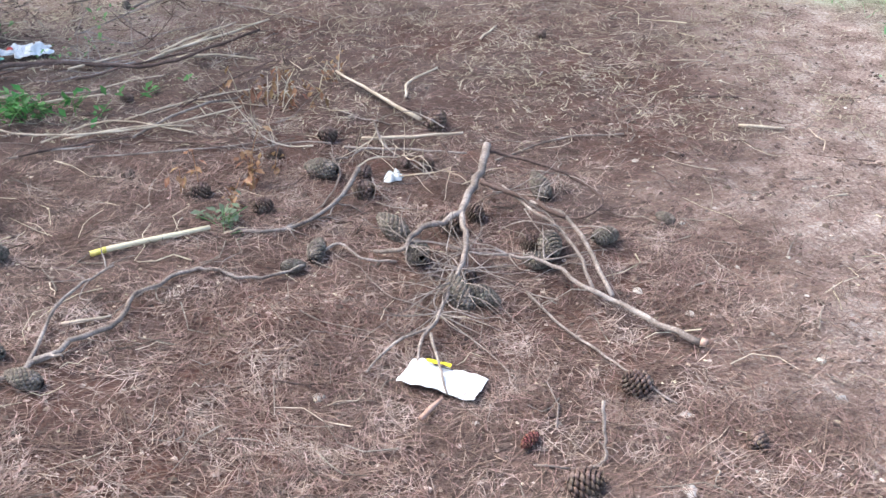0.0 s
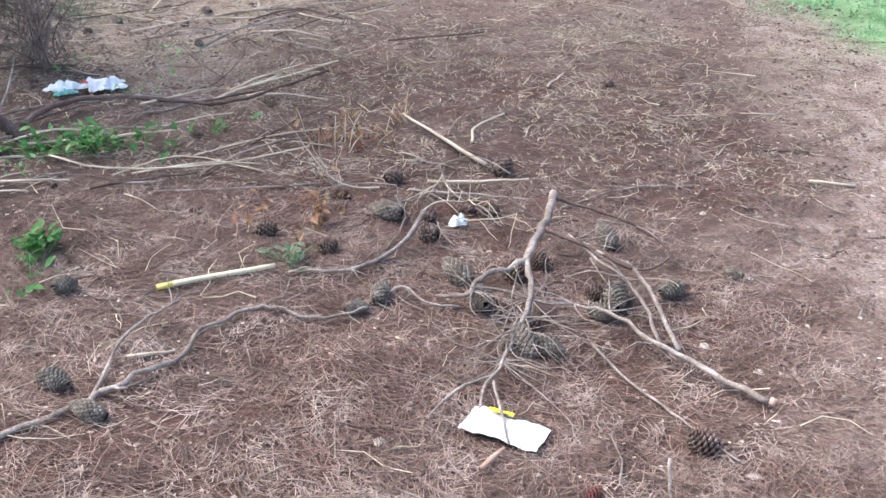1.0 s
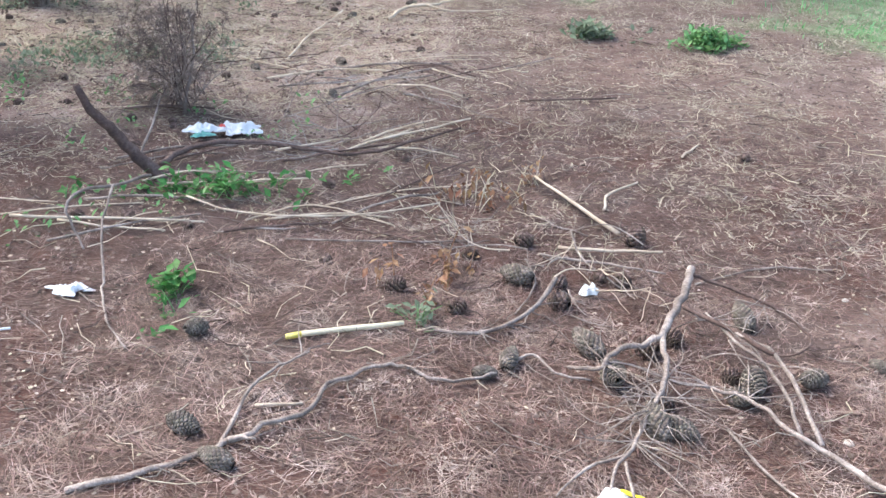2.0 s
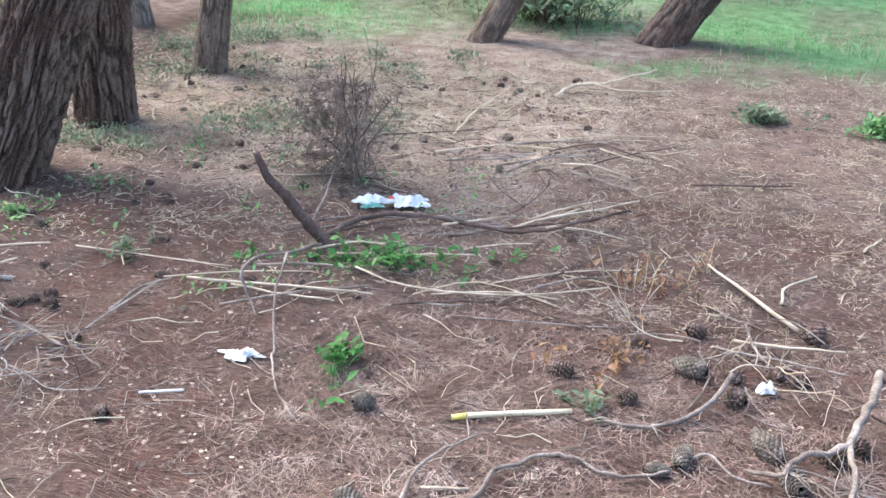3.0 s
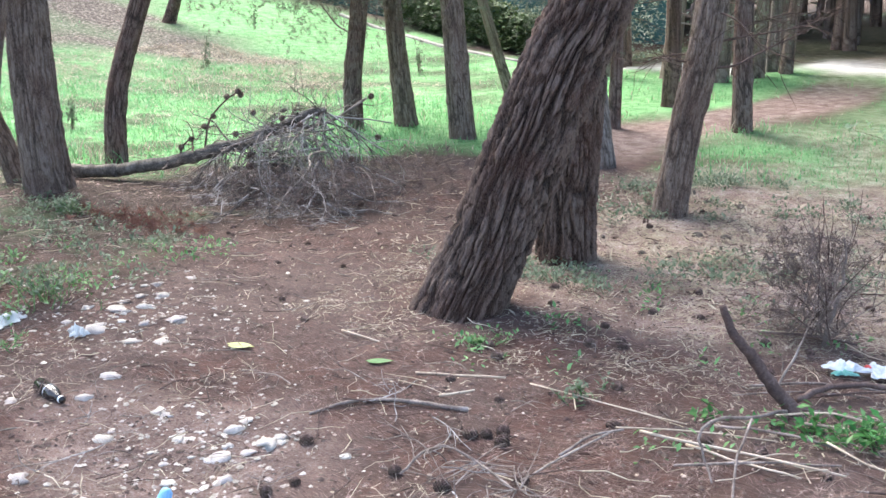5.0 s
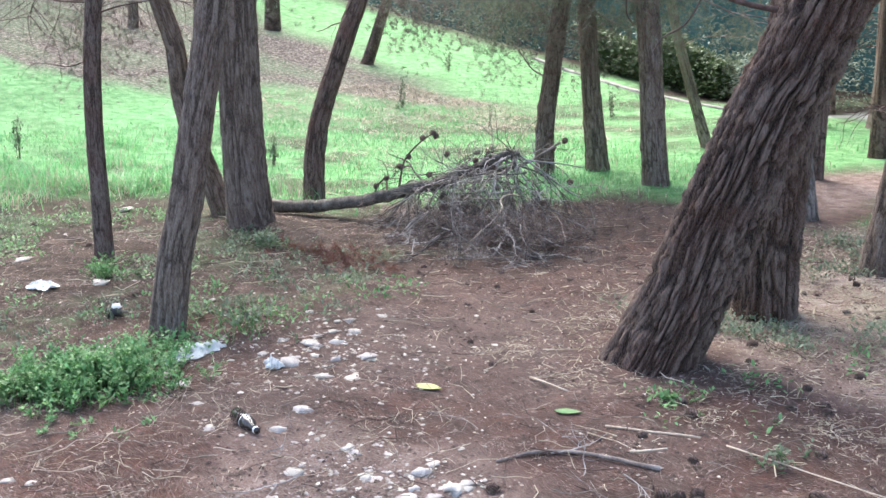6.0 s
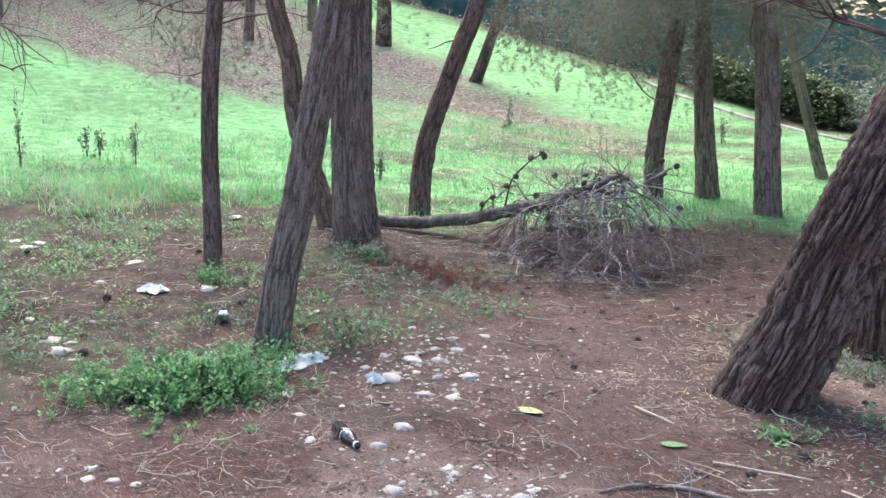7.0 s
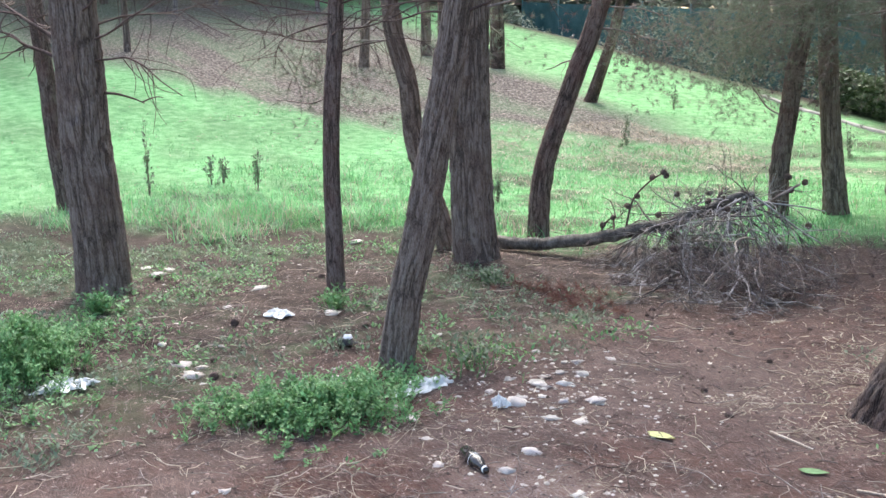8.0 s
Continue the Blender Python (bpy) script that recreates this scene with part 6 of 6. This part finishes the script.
ok = rng.random(n) < 0.2 + 0.8 * step(0.4, 0.7, vn(x, y, 0.5, 6))
x, y = x[ok], y[ok]
strewn("pale_chips", "small pale wood chips and seed wings in the litter", "litter", x, y, rng.uniform(0.002, 0.008, len(x)), 0.5, PALE_TWIG)
n = 1900
x, y = rng.normal(-5.0, 0.4, n), rng.normal(3.1, 0.35, n)
third = rng.random(n)
x, y = np.where(third > 0.45, rng.normal(-3.65, 0.25, n), x), np.where(third > 0.45, rng.normal(2.35, 0.24, n), y)
x, y = np.where(third > 0.75, rng.uniform(0.5, 1.6, n), x), np.where(third > 0.75, rng.uniform(1.6, 4.6, n), y)
x, y = np.where(third > 0.88, rng.uniform(-9.5, -5.8, n), x), np.where(third > 0.88, rng.uniform(1.4, 3.6, n), y)
strewn("gravel", "pale limestone crumbs scattered on bare patches", "gravel", x, y, (0.002 + 0.014 * rng.random(n) ** 3) * np.where(third > 0.75, 0.7, 1.0), 0.6, GRAVEL)
n = 1500
x, y = rng.normal(-19, 3.5, n), rng.normal(7.2, 1.8, n)
strewn("dead_leaves", "dead leaves lying on the bank", "leaves", x, y, rng.uniform(0.012, 0.035, n), 0.25, CHIP)

for name, count, material, label in (("fine_twigs", 1800, GREY_TWIG, "fine grey twigs strewn over the needles"), ("brown_twigs", 1700, BROWN_TWIG, "fine dark twigs strewn over the needles"), ("straws", 1000, PALE_TWIG, "pale straw stalks strewn over the needles")):
    g = Geo()
    for _ in range(count):
        x, y, a, ln = rng.uniform(-8.5, 1.6), rng.uniform(-0.6, 7.0), rng.uniform(0, 6.28), rng.uniform(0.03, 0.26)
        p = []
        for _ in range(4):
            p.append(P(x, y, 0.006 + 0.02 * rng.random()))
            a += rng.normal() * 0.5
            x, y = x + math.cos(a) * ln / 3, y + math.sin(a) * ln / 3
        tube(g, p, [rng.uniform(0.0012, 0.003), 0.001], 4, 0, False)
    thing(name, label, "twigs", "", "stuff", g.mesh(name), None, material)

STONES = [pebble(2, f, s, "stone") for f, s in ((0.34, 1), (0.45, 2), (0.26, 3), (0.5, 4), (0.3, 5), (0.4, 7))]


def put_stone(x, y, r):
    r *= 0.8
    m = Matrix.Translation(P(x, y, -r * 0.05)) @ Matrix.Rotation(rng.uniform(0, 6.28), 4, "Z") @ Matrix.Diagonal((r, r, r, 1))
    thing("stone", "pale rounded limestone lying on the wood floor", "stone", "stones on the wood floor", "", STONES[int(rng.integers(0, 6))], m, STONE)


for x, y, r in ((-0.43, 2.1, 0.024), (0.5, 2.02, 0.024), (0.9, 2.07, 0.017), (0.6, 2.45, 0.017), (0.47, 2.57, 0.018), (0.68, 2.98, 0.013), (0.61, 3.44, 0.018), (-0.4, 1.86, 0.012), (0.9, 2.21, 0.02), (0.45, 1.74, 0.026), (-0.03, 2.0, 0.012), (0.8, 2.33, 0.01),
                (-4.76, 1.31, 0.032), (-4.8, 1.21, 0.02), (-4.5, 2.14, 0.026), (-4.31, 2.33, 0.035), (-4.43, 2.53, 0.04), (-5.01, 2.81, 0.03), (-5.62, 3.38, 0.03), (-4.79, 3.18, 0.035), (-5.27, 3.61, 0.025), (-5.17, 3.36, 0.04), (-5.37, 3.4, 0.03), (-5.13, 3.08, 0.045)):
    put_stone(x, y, r)
for x, y, r in ((-5.69, 4.24, 0.02), (-3.97, 2.44, 0.04), (-7.05, 2.81, 0.05), (-7.97, 2.66, 0.06), (-8.86, 2.17, 0.05), (-9.13, 2.17, 0.06), (-6.81, 1.99, 0.03), (-3.52, 2.38, 0.055), (-3.95, 2.16, 0.05), (-3.93, 2.44, 0.03), (-5.02, 2.85, 0.07), (-5.2, 3.08, 0.05),
                (-3.89, 1.8, 0.05), (-3.18, 2.65, 0.03), (-3.47, 2.54, 0.05), (-3.63, 2.53, 0.045), (-3.71, 2.38, 0.04), (-5.11, 3.2, 0.045), (-5.18, 3.37, 0.035), (-5.26, 3.61, 0.03), (-3.56, 2.44, 0.03), (-4.86, 2.95, 0.03), (-5.9, 2.3, 0.05), (-5.3, 2.35, 0.05)):
    put_stone(x, y, r)
for x, y, r in ((-4.83, 3.2, 0.05), (-5.33, 3.45, 0.035), (-5.18, 3.37, 0.04), (-5.15, 3.08, 0.04), (-4.75, 2.87, 0.04), (-4.64, 2.96, 0.045), (-4.44, 2.54, 0.045), (-4.3, 2.33, 0.035), (-4.67, 1.27, 0.03), (-4.63, 1.35, 0.03), (-4.55, 1.42, 0.025), (-6.56, 1.69, 0.06), (-6.33, 1.66, 0.05), (-6.45, 1.75, 0.035),
                (-5.11, 2.32, 0.045), (-4.49, 2.13, 0.03), (-7.99, 2.68, 0.06), (-7.03, 2.8, 0.05), (-8.85, 2.21, 0.06), (-9.15, 3.98, 0.06), (-4.8, 2.24, 0.03), (-5.25, 3.28, 0.03), (-5.24, 3.18, 0.03), (-8.95, 2.3, 0.05), (-7.6, 2.3, 0.04), (-7.0, 1.7, 0.03)):
    put_stone(x, y, r * 1.15)
for _ in range(42):
    k = rng.integers(0, 3)
    put_stone(*((rng.normal(-5.0, 0.4), rng.normal(3.15, 0.3)), (rng.normal(-3.65, 0.25), rng.normal(2.35, 0.25)), (rng.uniform(-9, -6), rng.uniform(1.5, 3.3)))[k], rng.uniform(0.01, 0.024))

for _ in range(38):
    if rng.random() < 0.5:
        put_stone(rng.normal(-5.05, 0.3), rng.normal(3.12, 0.2), 0.01 + 0.03 * rng.random() ** 2)
    else:
        put_stone(rng.normal(-3.6, 0.17), rng.normal(2.4, 0.14), 0.01 + 0.032 * rng.random() ** 2)


# ---- litter ----
def crumpled(name, nx, ny, sx, sy, crease, fold, seed, ragged=True):
    """A creased sheet with a little thickness, centred on its place."""
    u, v = np.meshgrid(np.linspace(-1, 1, nx), np.linspace(-1, 1, ny), indexing="ij")
    z = crease * (vn(u * 2 + seed, v * 2, 0.7, 1) + 0.6 * np.abs(vn(u * 3 + seed, v * 3, 0.5, 2) - 0.5) * 2 + fold * np.abs(v))
    z = z + crease * 0.3 * np.abs(vn(u * 7 + seed, v * 5, 0.6, 5) - 0.5) * 2
    amt = 1.0 if ragged else 0.2
    px = u * sx / 2 * (1 + 0.18 * amt * (vn(u + seed, v, 0.6, 3) - 0.5)) + 0.3 * crease * (vn(v * 3, u + seed, 0.5, 4) - 0.5)
    py = v * sy / 2 * (1 + 0.3 * amt * (vn(u + seed, v, 0.7, 5) - 0.5)) + 0.3 * crease * (vn(u * 3, v + seed, 0.5, 6) - 0.5)
    if ragged:
        k = np.sqrt(1 - v * v / 2), np.sqrt(1 - u * u / 2)
        rim = 0.55 + 0.9 * vn(np.arctan2(v, u) * 1.3 + seed, 0 * u + seed, 0.5, 7)
        fade = np.maximum(np.abs(u), np.abs(v)) ** 2
        px, py = px * k[0] * (1 + (rim - 1) * fade), py * k[1] * (1 + (rim - 1) * fade)
        z = z * (1.15 - 0.9 * fade)
    top = np.stack([px, py, z], -1).reshape(-1, 3)
    i, j = np.meshgrid(np.arange(nx - 1), np.arange(ny - 1), indexing="ij")
    q = np.stack([i * ny + j, (i + 1) * ny + j, (i + 1) * ny + j + 1, i * ny + j + 1], -1).reshape(-1, 4)
    m = nx * ny
    return Geo().add(np.vstack([top, top - (0, 0, 0.0015)]), np.vstack([q, q[:, ::-1] + m]))


def lay(ob, x, y, h, turn, tilt=0.0):
    ob.matrix_basis = Matrix.Translation(P(x, y, h)) @ Matrix.Rotation(turn, 4, "Z") @ Matrix.Rotation(tilt, 4, "Y")
    return ob


paper = lay(thing("paper_wrapper", "crumpled white paper wrapper with a yellow stripe under twigs", "wrapper"), -0.11, 2.15, 0.012, -0.42)
part("sheet", crumpled("sheet", 16, 10, 0.215, 0.105, 0.016, 0.1, 3, False), PAPER, paper, "", True)
part("stripe", crumpled("stripe", 8, 3, 0.07, 0.012, 0.004, 0.0, 5, False), YELLOW_PRINT, paper, "bright yellow stripe").location = (-0.03, 0.044, 0.024)
part("bar", crumpled("bar", 6, 3, 0.055, 0.004, 0.003, 0.0, 8, False), BLACK_PRINT, paper, "dark printed bar").location = (-0.01, 0.031, 0.024)
bit = lay(thing("wood_splinter", "torn pinkish splinter beside white paper", "splinter"), -0.14, 2.03, 0.02, 0.8)
part("splinter", tube(Geo(), [(-0.04, 0, 0), (0, 0.002, 0.008), (0.04, 0, 0.02)], [0.007, 0.009, 0.004], 6, 0.3), CUT_WOOD, bit)

rag = lay(thing("cloth_rag", "dirty white cloth rag with teal and red print", "rag"), -1.94, 4.44, 0.02, 0.42)
part("cloth", crumpled("cloth", 40, 26, 0.19, 0.1, 0.04, 0.0, 12), RAG, rag).location = (0.07, 0.0, 0.0)
part("printed_edge", crumpled("printed_edge", 26, 12, 0.09, 0.028, 0.018, 0.0, 17), TEAL_PRINT, rag, "teal printed edge").location = (-0.1, -0.025, 0.0)
part("white_flap", crumpled("white_flap", 26, 14, 0.14, 0.05, 0.03, 0.0, 29), RAG, rag, "white flap").location = (-0.1, 0.02, 0.006)
part("red_mark", crumpled("red_mark", 5, 4, 0.03, 0.02, 0.012, 0.0, 21), RED_PRINT, rag, "red printed mark").location = (-0.01, 0.01, 0.03)
tissue = lay(thing("paper_tissue", "crumpled white paper tissue on needles", "tissue", mesh=crumpled("paper_tissue", 34, 18, 0.125, 0.06, 0.022, 0.0, 33).mesh("paper_tissue", True), material=RAG), -1.955, 2.91, 0.006, 0.1)
stick("white_stick", "thin straight white plastic stick", [(-2.16, 2.62, 0.012), (-2.03, 2.67, 0.012)], 0.0045, 0.0045, PAPER, "stick", kink=0.0)
plastic = lay(thing("film_scrap", "small clear plastic scrap among cones", "plastic scrap", mesh=crumpled("film_scrap", 9, 8, 0.06, 0.045, 0.03, 0.0, 41).mesh("film_scrap", True), material=PLASTIC), -0.26, 3.33, 0.015, 0.4)
for x, y, sx, sy, label, seed in ((-5.5, 2.57, 0.34, 0.15, "torn white plastic bag at the foot of a pine", 51), (-6.45, 1.03, 0.26, 0.15, "white plastic bag half under green weed", 57), (-7.22, 2.5, 0.16, 0.14, "pale plastic scrap among weeds", 63), (-5.02, 2.76, 0.1, 0.08, "dirty white plastic lump on stones", 69)):
    bag = lay(thing("plastic_bag", label, "plastic bag", "plastic litter"), x, y, 0.01, rng.uniform(0, 3))
    part("film", crumpled("film", 40, 28, sx, sy, 0.032, 0.0, seed), PLASTIC, bag)
    part("film", crumpled("film", 30, 22, sx * 0.6, sy * 0.8, 0.028, 0.0, seed + 2), PLASTIC, bag).location = (sx * 0.35, -0.02, 0)
blue = lay(thing("blue_plastic_cup", "crushed sky-blue plastic cup with a white rim", "cup"), -3.36, 2.0, 0.0, 0.5)
u = np.linspace(0, 1, 7)
g = Geo()
tube(g, np.stack([0.01 * u, 0.02 * u, u * 0.07], -1), [0.026, 0.029, 0.026, 0.022, 0.014], 12, 0.35)
part("cup", g, BLUE_PLASTIC, blue)
part("rim", tube(Geo(), [(0, 0, 0.0), (0.0, 0, 0.012)], [0.03, 0.03], 12, 0.1), PAPER, blue, "white rim")

bottle = thing("glass_bottle", "dark glass bottle with a pale label lying on soil", "bottle")
bottle.matrix_basis = Matrix.Translation(P(-4.52, 2.27, 0.03)) @ Matrix.Rotation(-0.15, 4, "Z")
g = Geo()
tube(g, [(0, 0, 0), (0.005, 0, 0), (0.12, 0, 0), (0.15, 0, 0), (0.17, 0, 0), (0.22, 0, 0)], [0.028, 0.031, 0.031, 0.026, 0.015, 0.013], 18)
part("body", g, GLASS_DARK, bottle)
part("label", tube(Geo(), [(0.1, 0, 0), (0.104, 0, 0)], [0.0322, 0.0322], 18, 0, False), RAG, bottle, "thin pale label")
part("neck_foil", tube(Geo(), [(0.2, 0, 0), (0.212, 0, 0)], [0.0148, 0.0142], 14), RAG, bottle, "white neck foil")
for x, y, label, mt, s, a in ((-4.31, 3.14, "fallen yellow-green leaf lying flat", YELLOW_LEAF, 0.15, 0.2), (-3.66, 3.36, "fallen light green leaf lying flat", WEED, 0.12, 0.5)):
    g = Geo()
    t = np.linspace(0, 1, 9)
    w = np.sin(np.pi * t ** 0.8) * 0.24
    top = np.concatenate([np.stack([t - 0.5, w, 0.03 + 0.06 * t * t], -1), np.stack([t - 0.5, 0 * t, 0.01 + 0.06 * t * t], -1), np.stack([t - 0.5, -w, 0.03 + 0.06 * t * t], -1)]) * s
    k = np.arange(8)
    q = np.vstack([np.stack([k, k + 9, k + 10, k + 1], -1), np.stack([k + 9, k + 18, k + 19, k + 10], -1)])
    g.add(np.vstack([top, top - (0, 0, 0.001)]), np.vstack([q, q[:, ::-1] + 27]))
    leaf = lay(thing("fallen_leaf", label, "leaf", "", "", g.mesh("fallen_leaf", True), None, mt), x, y, 0.004, a)
scrap = lay(thing("dark_scrap", "black and white litter scrap by a pine", "litter", "", ""), -6.42, 2.6, 0.01, 0.3)
part("wrapper", crumpled("wrapper", 10, 8, 0.15, 0.09, 0.05, 0, 81), BLACK_PRINT, scrap)
part("label", crumpled("label", 6, 6, 0.06, 0.05, 0.03, 0, 83), PAPER, scrap, "white label").location = (0.02, 0.01, 0.035)
